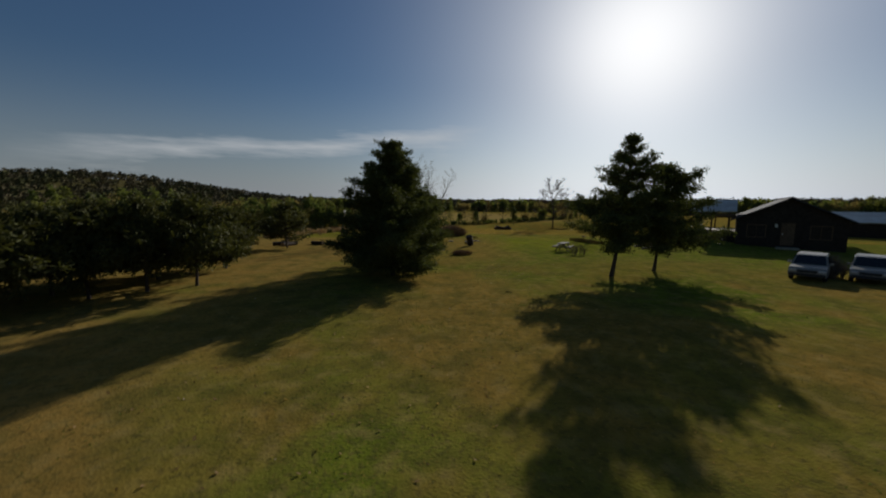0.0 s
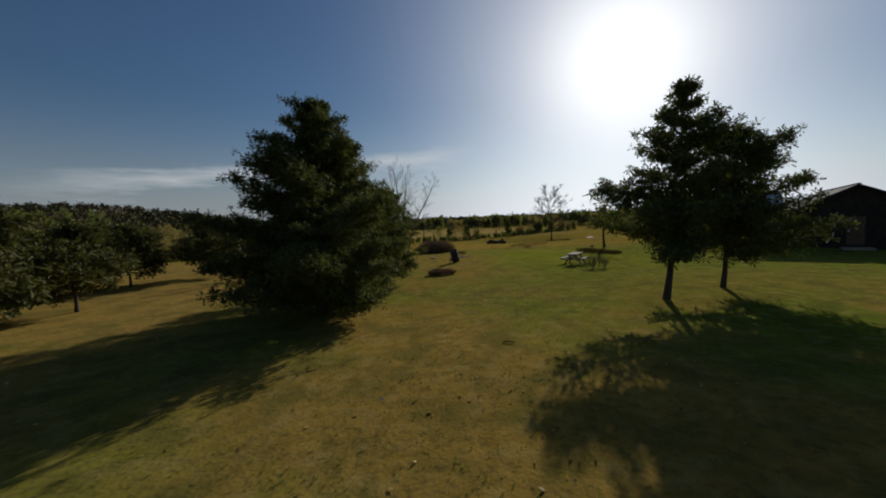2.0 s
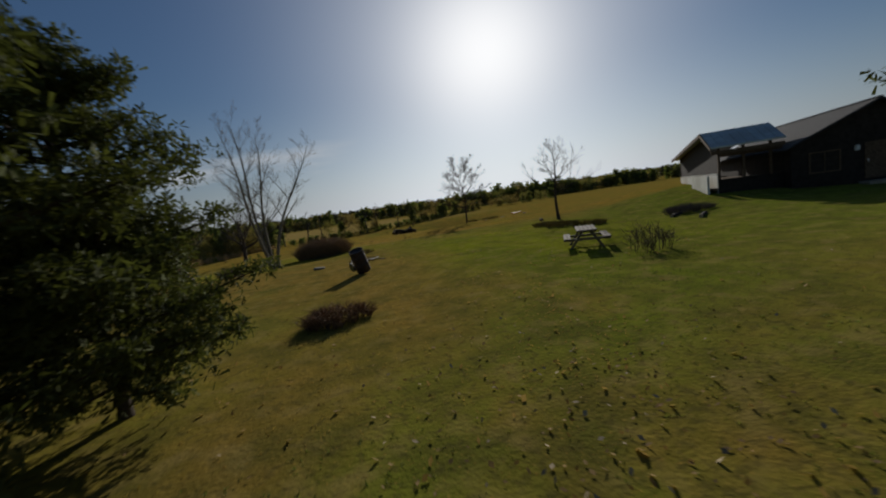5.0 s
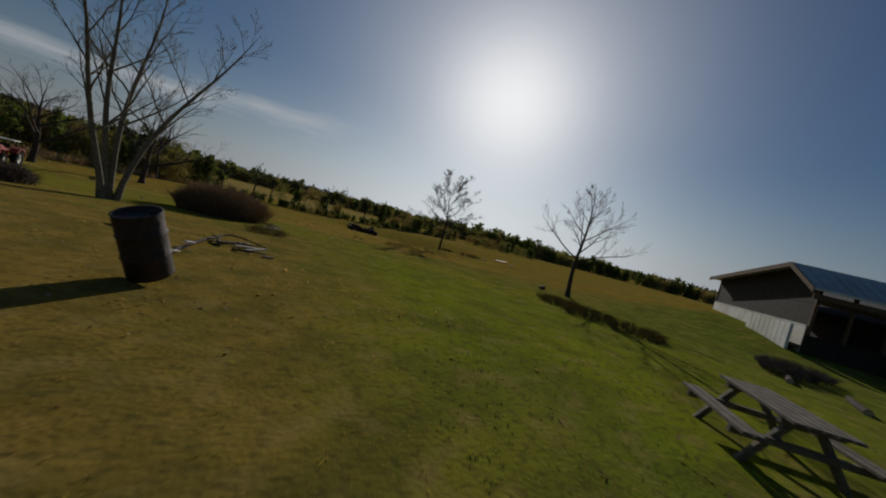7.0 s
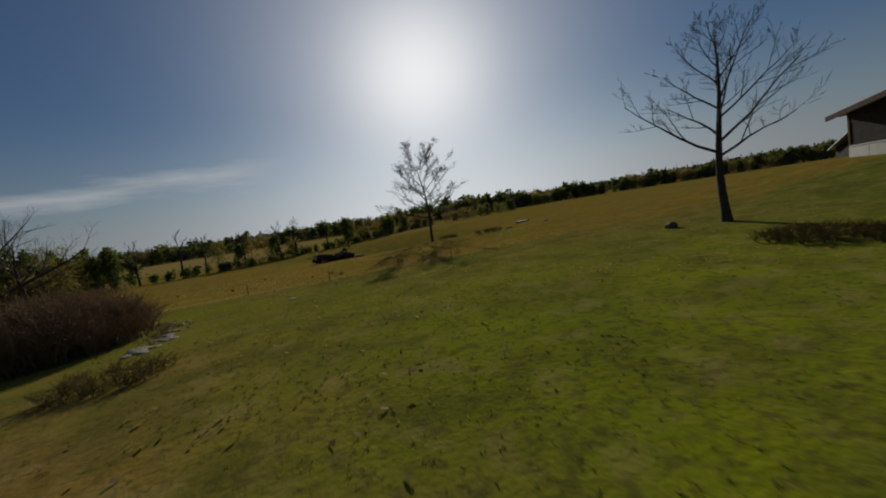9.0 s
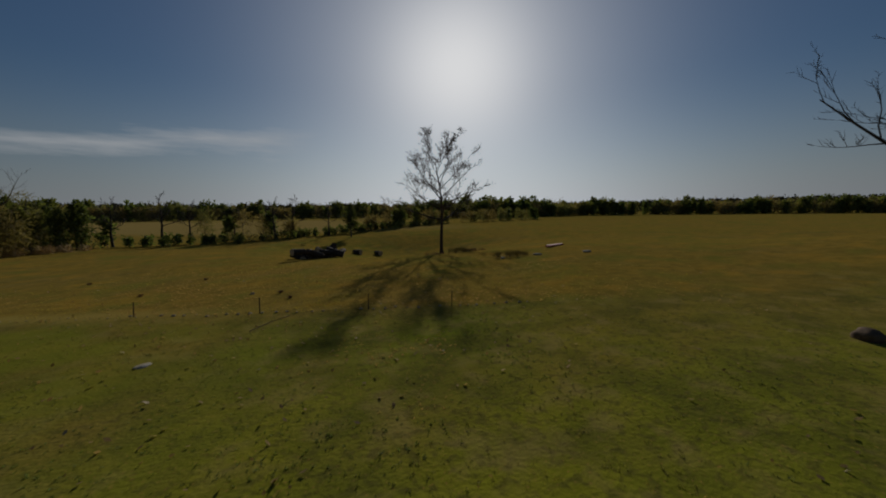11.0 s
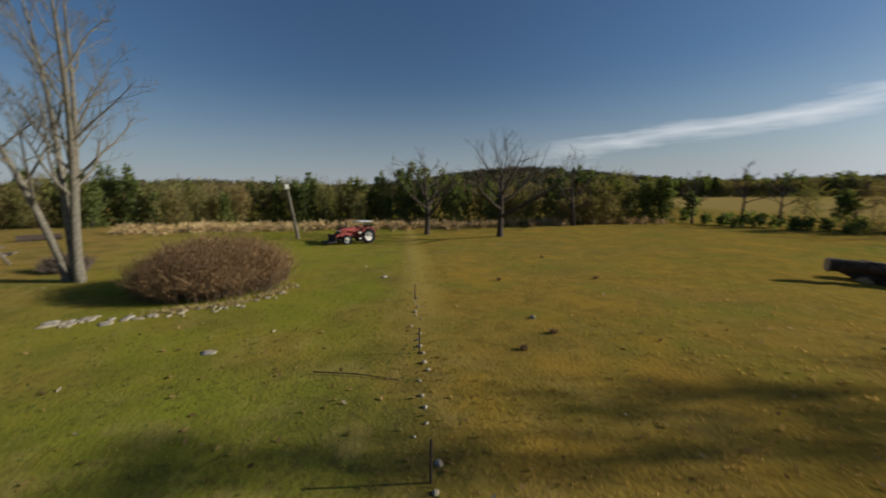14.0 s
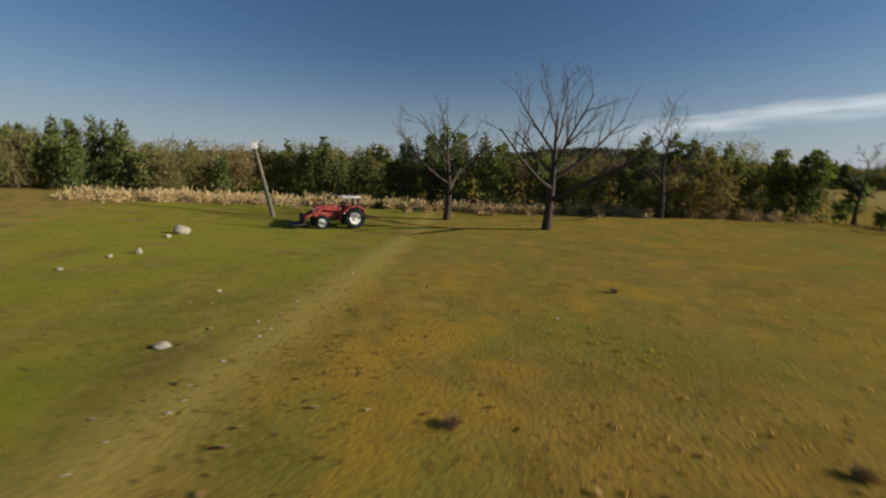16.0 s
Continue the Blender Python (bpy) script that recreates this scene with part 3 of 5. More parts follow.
bare_tree(20.17, 49.33, 6.4, 3.1, 22, "single leafless round crowned yard tree", clear=0.33, limbs=15, thick=0.022, lift=(24, 62))
bare_tree(23.6, 79, 9.8, 4.5, 23, "tall leafless tree alone in the pasture", clear=0.33, limbs=20, thick=0.018, lift=(14, 60), taper=0.45, kids=(6, 5, 4), least=0.016, strong=0.62, leaves=520, stems=((-0.6, 0, 0),))
bare_tree(-8.73, 74.87, 6.2, 4.9, 24, "wide leafless oak at the edge of the field", clear=0.24, limbs=12, thick=0.04, lift=(22, 60), strong=0.7, group="oaks along the field", taper=0.62)
bare_tree(-14.73, 71.33, 6.08, 4.42, 25, "leafless oak at the edge of the field", clear=0.26, limbs=11, thick=0.04, lift=(22, 58), strong=0.7, group="oaks along the field", taper=0.6)
bare_tree(-11.12, 85.57, 6.4, 3.66, 26, "low leafless oak in front of the thicket", clear=0.24, limbs=11, thick=0.03, lift=(20, 60), group="oaks along the field", taper=0.6)

# bare trees that stand in the hedge
for i in range(7):
    f = i / 6
    bare_tree(-6.4 + 22.5 * f + 0.8 * math.sin(i * 2.1), 97.6 + 3.2 * f + 0.4 * math.cos(i * 3.7), 4.7 + 0.7 * math.sin(i * 1.7), 1.75, 210 + i, "small leafless tree standing in the hedgerow", clear=0.4, limbs=9, thick=0.03, lift=(20, 62), group="bare trees in the hedge", taper=0.5, kids=(5, 4, 3), least=0.014)
cedar(18.6, 97.5, 4.3, 1.1, 1.2, 217, "small dark evergreen at the end of the hedgerow", leaf=0.2, dens=0.7, point=0.6)

# ---- the grove beside the yard ----
rng = random.Random(5)
grove = []
for i in range(3):
    grove.append(cedar(-13.2 - 1.6 * i, 19.4 - 1.4 * i, 4.7 - 0.2 * i, 2.7, 1.0, 31 + i, "dark green grove cedar with a bare trunk", group="grove of small cedars", dens=0.7, leaf=0.24, mat=BROADLEAF, point=0.5))
for i in range(22):
    x, y = -14.6 - rng.random() * 9 - (2.0 if i % 3 else 0), 8 + 1.35 * i + rng.uniform(-0.8, 0.8)
    if -13 > x and y < 38:
        m = pose(x, y, height(x, y), 0, 0, rng.random() * 360)
        t = copy_thing(grove[i % 3], m)
        t.scale = (1, 1, rng.uniform(0.74, 0.94))


def thicket(name, line, tall, deep, step, seed, label, gaps=0.0, size=0.35, per=70, green=0.35, brown=None, leaf=None, foot=0.0, wide=1.0):
    """A long stand of crowded small trees and scrub along a line: dark cedars among bare twiggy crowns, uneven on top."""
    rng = random.Random(seed)
    gv, gf, bv, bf, tv, tf = [], [], [], [], [], []
    for (xa, ya), (xb, yb) in zip(line, line[1:]):
        far = math.hypot(xb - xa, yb - ya)
        n = int(far / step)
        for i in range(n):
            if noise.noise(Vector((i * 0.23 + seed, xa * 0.1, 1))) < gaps - 0.55:
                continue
            for row in range(deep):
                f = (i + rng.random()) / n
                x = xa + (xb - xa) * f + rng.gauss(0, 0.7) - row * step * 1.1 * (yb - ya) / far
                y = ya + (yb - ya) * f + rng.gauss(0, 0.7) + row * step * 1.1 * (xb - xa) / far
                z = height(x, y)
                clumped = noise.noise(Vector((x * 0.11, y * 0.11, seed)))
                h = tall * rng.uniform(0.72, 1.06) * (0.9 + 0.1 * row) * (1 + 0.5 * clumped)
                tube(tv, tf, Vector((x, y, z - 0.2)), Vector((x + rng.gauss(0, 0.3), y, z + h * 0.8)), 0.014 * h, 0.004 * h, 5)
                if rng.random() < green + 1.5 * clumped:
                    w = h * rng.uniform(0.2, 0.3) * wide
                    for _ in range(per):
                        q = foot + (1 - foot) * rng.random() ** 0.8
                        r = w * (1 - q) ** (0.4 if foot else 0.7) * rng.uniform(0.35, 1.2)
                        g = rng.random() * 6.283
                        clump(gv, gf, Vector((x + math.cos(g) * r, y + math.sin(g) * r, z + 0.1 + q * h)), size * rng.uniform(0.8, 1.5), rng, 6, 0.2)
                else:
                    w = h * rng.uniform(0.22, 0.36) * wide
                    for _ in range(per):
                        q = foot + (1 - foot) * rng.random() ** 0.75
                        r = w * math.sqrt(rng.random()) * (1.1 - 0.55 * q * q)
                        g = rng.random() * 6.283
                        clump(bv, bf, Vector((x + math.cos(g) * r, y + math.sin(g) * r, z + 0.05 + 0.92 * q * h)), size * rng.uniform(1.2, 2.4), rng, 6, 0.042)
    root = tagged(new(name), label, "thicket", kind="stuff")
    from_lists("foliage", gv, gf, leaf or THICKET, root, kind="stuff")
    from_lists("twigs", bv, bf, brown or BARE_WOOD, root, kind="stuff")
    from_lists("stems", tv, tf, GREY_TWIG, root, kind="stuff")
    return root


# ---- tree lines round the fields ----
thicket("tree_line", [(-46.2, -8.4), (-44.1, 14.7), (-41.5, 34.8)], 4.4, 2, 1.6, 40, "dense line of cedars and bare saplings along the field", size=0.5, per=40)
thicket("tree_line", [(-35, 32), (-33, 40), (-31.4, 47.2), (-31, 59.4), (-27.4, 69.3), (-21.3, 79.1), (-14.8, 84.6), (-10.3, 88.5), (-7.6, 97.5)], 4.6, 4, 1.15, 41, "dense line of dark cedars and brown leafless saplings along the field", size=0.32, per=84, green=0.5)
thicket("hedgerow", [(-7, 98.1), (-3.1, 99.1), (4.4, 99.5), (10, 100.3)], 4.4, 1, 1.6, 47, "row of dark open trunked trees along the pasture hedge", gaps=0.34, size=0.4, per=70, green=0.42, foot=0.25, wide=1.15)
thicket("hedgerow", [(10, 100.3), (13.8, 102), (22.7, 106.3), (44.7, 120.4), (75.9, 131.3)], 3.2, 1, 1.2, 42, "overgrown hedgerow with gaps between bare shrubs", gaps=0.3, size=0.5, per=44, green=0.4)
thicket("hedge_foot", [(-6, 96.5), (-2.7, 97.1), (5.2, 96.6), (13.7, 100.4), (22.3, 104.2), (36.8, 113.8)], 0.85, 2, 0.7, 48, "dark weeds along the foot of the hedgerow", size=0.35, per=10, green=0.9)
thicket("bank_scrub", [(-21.8, 48.9), (-23.2, 57), (-22.9, 63.9), (-19.5, 72.8), (-13.7, 82.6), (-7.8, 93.5)], 0.36, 4, 0.45, 43, "straw coloured weeds on the bank below the trees", size=0.24, per=16, green=0.0, brown=PALE_STRAW)
thicket("far_belt", [(-100, 178), (-42, 214), (-13, 222), (38, 221), (66, 190), (74, 156)], 6.0, 3, 2.8, 49, "dark belt of trees beyond the straw field", size=1.2, per=30, green=0.6)
thicket("far_hedge", [(72, 152), (86, 160), (128, 169), (176, 147), (204, 122), (222, 70)], 5.6, 3, 2.6, 45, "dark line of trees at the end of the pasture", size=1.2, per=34, green=0.6)


def far_woods():
    """Woods on the hills all round: crowded small crowns, in rings that climb the slopes."""
    rng = random.Random(46)
    verts, faces = [], []
    for i in range(9500):
        a = rng.random() * 6.283
        r = 200 + 330 * rng.random() ** 0.8
        x, y = math.sin(a) * r, 50 + math.cos(a) * r
        if math.sin(a) > 0.3 and math.cos(a) > -0.3 and r < 290:
            continue
        if abs(math.degrees(a if a < 3.1416 else a - 6.2832) + 22) > 108 and rng.random() < 0.7:
            continue
        z = height(x, y)
        h = rng.uniform(4.5, 7.5)
        for _ in range(12):
            q = rng.random()
            g = rng.random() * 6.283
            w = 3.0 * math.sqrt(rng.random()) * (1 - 0.6 * q)
            clump(verts, faces, Vector((x + math.cos(g) * w, y + math.sin(g) * w, z + h * (0.05 + 0.9 * q))), rng.uniform(1.3, 2.2), rng, 4, 0.3)
    root = tagged(new("far_woods"), "brown leafless woods on the hills", "woods", kind="stuff")
    from_lists("crowns", verts, faces, WOODS, root, kind="stuff")


far_woods()


def bush(name, x, y, rx, ry, h, seed, label, mat, stems=260, twig=0.02, spread=1.0):
    """A shrub without leaves: many fine stems that fan out from the root and fork."""
    rng = random.Random(seed)
    root = empty(name, x, y, label=label, category="bush")
    verts, faces, sv, sf = [], [], [], []
    for _ in range(stems):
        g = rng.random() * 6.283
        f = math.sqrt(rng.random())
        a = Vector((math.cos(g) * rx * f * 0.93, math.sin(g) * ry * f * 0.93, -0.05))
        top = h * math.sqrt(max(0.06, 1 - 0.85 * f * f)) * rng.uniform(0.75, 1.05)
        b = Vector((math.cos(g) * rx * f * rng.uniform(0.85, 1.1), math.sin(g) * ry * f * rng.uniform(0.85, 1.1), top * 0.62))
        tube(sv, sf, a, b, twig, twig * 0.7, 4)
        for _ in range(7):
            p = a.lerp(b, rng.uniform(0.15, 1))
            d = Vector((rng.gauss(0, 0.34), rng.gauss(0, 0.34), rng.uniform(0.3, 1))).normalized()
            e = p + d * h * rng.uniform(0.22, 0.42)
            if e.z > top:
                e.z = top * rng.uniform(0.9, 1.1)
            tube(verts, faces, p, e, twig * 0.55, twig * 0.25, 3)
            for _ in range(3):
                q = p.lerp(e, rng.uniform(0.4, 1))
                tube(verts, faces, q, q + Vector((rng.gauss(0, 0.13), rng.gauss(0, 0.13), rng.uniform(0.02, 0.2))), twig * 0.4, twig * 0.2, 3)
    from_lists("stem", sv, sf, GREY_TWIG, root, kind="stuff")
    from_lists("crown", verts, faces, mat, root, kind="stuff")
    return root


bush("shrub", 1.1, 56.0, 2.3, 2.1, 2.0, 51, "broad rounded red brown leafless shrub on the lawn", SHRUB_TWIG, stems=1300, twig=0.009)
bush("brush_clump", 1.59, 31.79, 0.81, 0.62, 0.45, 52, "low dark clump of dry brush in the grass", TWIG, stems=80, twig=0.016)
bush("sapling_clump", 11.85, 32.46, 0.74, 0.74, 1.24, 53, "dark leafless sapling clump beside the picnic table", GREY_TWIG, stems=20, twig=0.012)
bush("flower_bed_shrub", 16.81, 46.1, 0.95, 1.07, 0.28, 54, "low dry plants in the bed under the tree", OLIVE_WEED, stems=60, twig=0.014)
bush("flower_bed_shrub", 16.92, 44.17, 1.19, 1.31, 0.33, 55, "low dry plants in the bed under the tree", OLIVE_WEED, stems=80, twig=0.014)
bush("flower_bed_shrub", 22.55, 39.62, 1.75, 0.93, 0.52, 56, "low dry plants beside the house", GREY_TWIG, stems=120, twig=0.014)
bush("foundation_shrub", 23.6, 22.6, 0.97, 0.97, 1.62, 57, "dark shrub between the parked cars", GREY_TWIG, stems=140, twig=0.018)
bush("scrub", 20.8, 64.2, 1.08, 0.68, 0.27, 58, "low brown scrub in the pasture", OLIVE_WEED, stems=34, twig=0.01)
bush("scrub", 3.9, 50.6, 1.0, 0.6, 0.3, 59, "low tan weeds at the edge of the lawn", OLIVE_WEED, stems=45, twig=0.009)
bush("scrub", -4.99, 50.73, 0.78, 0.7, 0.78, 60, "grey weeds round the foot of the tree", GREY_TWIG, stems=120, twig=0.016)

bush("scrub", 22.79, 78.23, 1.51, 0.87, 0.41, 61, "brown scrub near the foot of the lone tree", TWIG, stems=34, twig=0.01)
bush("scrub", 20.49, 69.94, 1, 0.61, 0.35, 62, "brown scrub round the foot of the lone tree", OLIVE_WEED, stems=34, twig=0.01)
bush("scrub", 25.6, 76.68, 1.2, 0.7, 0.35, 63, "brown scrub near the foot of the lone tree", TWIG, stems=34, twig=0.01)
bush("flower_bed_shrub", 17.42, 42.32, 1.08, 1.2, 0.31, 64, "low dry plants in the bed under the tree", OLIVE_WEED, stems=70, twig=0.014)


# ---- the house ----
def gable_roof(bm, x0, x1, y0, y1, eave, ridge, thick=0.12, over=0.45):
    """Two slopes that meet at a ridge along y, as slabs."""
    mid = (x0 + x1) / 2
    k = (ridge - eave) / (mid - x0)
    lo = eave - over * k
    for side in (-1, 1):
        xe = x0 - over if side < 0 else x1 + over
        pts = [(xe, y0 - over, lo), (mid, y0 - over, ridge), (mid, y1 + over, ridge), (xe, y1 + over, lo)]
        vs = [bm.verts.new(p) for p in pts] + [bm.verts.new((p[0], p[1], p[2] - thick)) for p in pts]
        for f in ((0, 1, 2, 3), (7, 6, 5, 4), (0, 4, 5, 1), (1, 5, 6, 2), (2, 6, 7, 3), (3, 7, 4, 0)):
            bm.faces.new([vs[i] for i in f])
    bmesh.ops.recalc_face_normals(bm, faces=bm.faces)
    return bm


def gable_wall(bm, x0, x1, y, eave, ridge, z0, t=0.16):
    mid = (x0 + x1) / 2
    pts = [(x0, z0), (x1, z0), (x1, eave - 0.14), (mid, ridge - 0.16), (x0, eave - 0.14)]
    a = [bm.verts.new((p[0], y, p[1])) for p in pts]
    b = [bm.verts.new((p[0], y + t, p[1])) for p in pts]
    bm.faces.new(a)
    bm.faces.new(b[::-1])
    for i in range(5):
        j = (i + 1) % 5
        bm.faces.new((a[j], a[i], b[i], b[j]))
    bmesh.ops.recalc_face_normals(bm, faces=bm.faces)
    return bm


def window_unit(parent, x0, x1, y, z0, z1, out=-1):
    """A framed window on a wall that faces -y (out -1) or +y."""
    bm = bmesh.new()
    d = 0.05 * out
    for a in ((x0 - 0.08, x1 + 0.08, z1, z1 + 0.08), (x0 - 0.08, x1 + 0.08, z0 - 0.08, z0), (x0 - 0.08, x0, z0, z1), (x1, x1 + 0.08, z0, z1), ((x0 + x1) / 2 - 0.02, (x0 + x1) / 2 + 0.02, z0, z1)):
        box(bm, a[0], a[1], min(y, y + d), max(y, y + d), a[2], a[3])
    w = part("window", bm, TIMBER, parent, "brown framed window")
    bm = box(bmesh.new(), x0, x1, min(y, y + d * 0.4), max(y, y + d * 0.4), z0, z1)
    part("pane", bm, CAR_GLASS, w, "dark reflecting glass")


def house():
    # local x runs along the front away from the screened porch, local y into the depth of the house
    h = empty("house", 28.7, 42.14, z=0.1, rz=-38.1, label="low dark sided house with a screened end porch", category="house")
    h.scale = (1.08, 1.08, 1.08)
    # the main block, gable to the front
    x0, x1, y0, y1, eave, ridge = 3.4, 11.0, -0.9, 12.4, 2.8, 4.7
    bm = bmesh.new()
    gable_wall(bm, x0, x1, y0, eave, ridge, -0.3)
    part("front_wall", bm, SIDING, h)
    bm = bmesh.new()
    gable_wall(bm, x0, x1, y1 - 0.16, eave, ridge, -0.3)
    part("back_wall", bm, SIDING, h)
    part("side_wall", box(bmesh.new(), x0, x0 + 0.16, y0 + 0.16, y1 - 0.16, -0.3, eave - 0.14), SIDING, h)
    part("side_wall", box(bmesh.new(), x1 - 0.16, x1, y0 + 0.16, y1 - 0.16, -0.3, eave - 0.14), SIDING, h)
    roof = part("roof", gable_roof(bmesh.new(), x0, x1, y0, y1, eave, ridge), SHINGLE, h, "charcoal shingle roof")
    part("ridge_cap", box(bmesh.new(), 7.08, 7.32, y0 - 0.45, y1 + 0.45, ridge - 0.02, ridge + 0.05, 0.02), SHINGLE, roof)
    for x in (4.3, 8.7):
        window_unit(h, x, x + 1.3, y0, 1.0, 2.1)
    for i, z in enumerate([0.35 + 0.3 * k for k in range(8)]):
        part("clapboard", box(bmesh.new(), x0 + 0.02, x1 - 0.02, y0 - 0.022, y0 - 0.002, z, z + 0.27), SIDING, h)
    door = part("front_door", box(bmesh.new(), 6.7, 7.65, y0 - 0.06, y0 - 0.024, 0.3, 2.35, 0.01), TIMBER, h, "brown front door")
    part("door_handle", box(bmesh.new(), 6.8, 6.86, y0 - 0.12, y0 - 0.06, 1.25, 1.4, 0.01), RIM, door)
    part("wall_lamp", box(bmesh.new(), 6.25, 6.45, y0 - 0.2, y0 - 0.022, 1.95, 2.25, 0.03), WHITE_PAINT, h, "small white lamp beside the door")
    part("step", box(bmesh.new(), 6.4, 8.0, y0 - 1.0, y0 - 0.07, -0.3, 0.15, 0.02), STONE, h)
    # the porch: gable end to the open, half walls, posts, openings above the short ends
    prof = [(-0.5, 3.4), (1.65, 4.55), (10.4, 3.3)]
    w, deep = 3.4, 9.9

    def roof_z(y):
        for (ya, za), (yb, zb) in zip(prof, prof[1:]):
            if ya <= y <= yb:
                return za + (zb - za) * (y - ya) / (yb - ya)
        return prof[-1][1]
    part("porch_floor", box(bmesh.new(), 0.13, w, 0.13, deep - 0.13, 1.0, 1.15), TIMBER, h)
    bm = bmesh.new()
    for (ya, za), (yb, zb) in zip(prof, prof[1:]):
        pts = [(-0.5, ya, za), (-0.5, yb, zb), (w - 0.02, yb, zb), (w - 0.02, ya, za)]
        vs = [bm.verts.new(p) for p in pts] + [bm.verts.new((p[0], p[1], p[2] - 0.1)) for p in pts]
        for f in ((0, 1, 2, 3), (7, 6, 5, 4), (0, 4, 5, 1), (1, 5, 6, 2), (2, 6, 7, 3), (3, 7, 4, 0)):
            bm.faces.new([vs[i] for i in f])
    bmesh.ops.recalc_face_normals(bm, faces=bm.faces)
    metal = part("porch_roof", bm, PALE_METAL, h, "pale green ribbed metal roof")
    for i in range(8):
        x = -0.48 + i * 0.49
        for (ya, za), (yb, zb) in zip(prof, prof[1:]):
            bm = bmesh.new()
            vs = [bm.verts.new((x + dx, yy, zz + dz)) for dx in (0, 0.035) for (yy, zz) in ((ya, za), (yb, zb)) for dz in (0.002, 0.03)]
            for f in ((0, 1, 3, 2), (4, 6, 7, 5), (0, 4, 5, 1), (2, 3, 7, 6), (1, 5, 7, 3), (0, 2, 6, 4)):
                bm.faces.new([vs[q] for q in f])
            part("rib", bm, PALE_METAL, metal)
    for (ya, za), (yb, zb) in zip(prof, prof[1:]):
        bm = bmesh.new()
        vs = [bm.verts.new((xx, yy, zz + dz)) for xx in (-0.545, -0.505) for (yy, zz) in ((ya, za), (yb, zb)) for dz in (-0.24, 0.0)]
        for f in ((0, 1, 3, 2), (4, 6, 7, 5), (0, 4, 5, 1), (2, 3, 7, 6), (1, 5, 7, 3), (0, 2, 6, 4)):
            bm.faces.new([vs[q] for q in f])
        bmesh.ops.recalc_face_normals(bm, faces=bm.faces)
        part("barge_board", bm, TIMBER, h)
    part("fascia", box(bmesh.new(), -0.5, w - 0.1, -0.56, -0.51, 2.9, 3.14), TIMBER, h)
    part("half_wall", box(bmesh.new(), 0.0, 0.12, 0.12, deep - 0.12, -0.4, 1.62), WHITE_PAINT, h, "white boarded half wall, sunlit")
    part("half_wall", box(bmesh.new(), 0.0, w, 0.0, 0.12, -0.4, 1.25), SIDING, h)
    part("half_wall", box(bmesh.new(), 0.0, w, deep - 0.12, deep, -0.4, 1.25), SIDING, h)
    part("cap_rail", box(bmesh.new(), -0.05, 0.17, 0.13, deep - 0.13, 1.622, 1.68, 0.01), WHITE_PAINT, h)
    skirt = part("deck_skirt", box(bmesh.new(), -0.6, -0.5, 0.1, 3.76, -0.5, 1.58), WHITE_PAINT, h, "white boarded deck skirt")
    for i in range(9):
        part("board", box(bmesh.new(), -0.63, -0.602, 0.1 + i * 0.41, 0.47 + i * 0.41, -0.45, 1.56), WHITE_PAINT, skirt)
        part("wall_board", box(bmesh.new(), -0.03, -0.002, 0.14 + i * 1.08, 1.19 + i * 1.08, -0.4, 1.6), WHITE_PAINT, h)
    part("deck", box(bmesh.new(), -0.5, -0.04, 0.1, 3.76, 0.6, 0.72), TIMBER, h)
    for x, y in ((0.07, 0.07), (1.4, 0.06), (2.8, 0.06), (0.07, deep - 0.07), (1.4, deep - 0.06), (2.8, deep - 0.06)):
        part("post", box(bmesh.new(), x - 0.07, x + 0.07, y - 0.06, y + 0.06, 1.2, roof_z(y) - 0.11, 0.008), TIMBER, h)
    bm = bmesh.new()
    # dark panel that closes the long side between cap rail and gable
    part("upper_panel", box(bmesh.new(), 0.03, 0.11, 0.14, deep - 0.14, 1.682, 2.745), SIDING, h)
    pts = [(0.0, 2.75), (deep, 2.75), (deep, roof_z(deep) - 0.12), (1.65, 4.43), (0.0, roof_z(0) - 0.12)]
    a = [bm.verts.new((0.02, p[0], p[1])) for p in pts]
    b = [bm.verts.new((0.1, p[0], p[1])) for p in pts]
    bm.faces.new(a)
    bm.faces.new(b[::-1])
    for i in range(len(pts)):
        j = (i + 1) % len(pts)
        bm.faces.new((a[j], a[i], b[i], b[j]))
    bmesh.ops.recalc_face_normals(bm, faces=bm.faces)
    part("porch_gable", bm, SIDING, h)
    part("header_beam", box(bmesh.new(), 0.14, w, 0.0, 0.14, 2.72, 2.98), TIMBER, h)
    return h


house()


def shed():
    s = empty("shed", 60, 53, rz=40, label="small shed with a pale metal roof", category="shed")
    bm = bmesh.new()
    box(bm, -3, 3, -4, -3.85, -0.3, 2.2)
    box(bm, -3, 3, 3.85, 4, -0.3, 2.2)
    part("end_wall", bm, SIDING, s)
    bm = bmesh.new()
    box(bm, -3, -2.85, -3.85, 3.85, -0.3, 2.2)
    box(bm, 2.85, 3, -3.85, 3.85, -0.3, 2.2)
    part("side_wall", bm, SIDING, s)
    part("roof", gable_roof(bmesh.new(), -3, 3, -4, 4, 2.3, 3.5), PALE_METAL, s, "pale metal roof")


shed()


# ---- vehicles ----
def prism(bm, outline, x0, x1, inset=0.0):
    """A side outline in y, z drawn out along x; inset narrows the upper part."""
    zs = [p[1] for p in outline]
    lo, hi = min(zs), max(zs)
    a, b = [], []
    for y, z in outline:
        d = inset * smooth_step(lo + 0.45 * (hi - lo), hi, z)
        a.append(bm.verts.new((x0 + d, y, z)))
        b.append(bm.verts.new((x1 - d, y, z)))
    bm.faces.new(a)
    bm.faces.new(b[::-1])
    for i in range(len(outline)):
        j = (i + 1) % len(outline)
        bm.faces.new((a[j], a[i], b[i], b[j]))
    bmesh.ops.recalc_face_normals(bm, faces=bm.faces)
    return bm


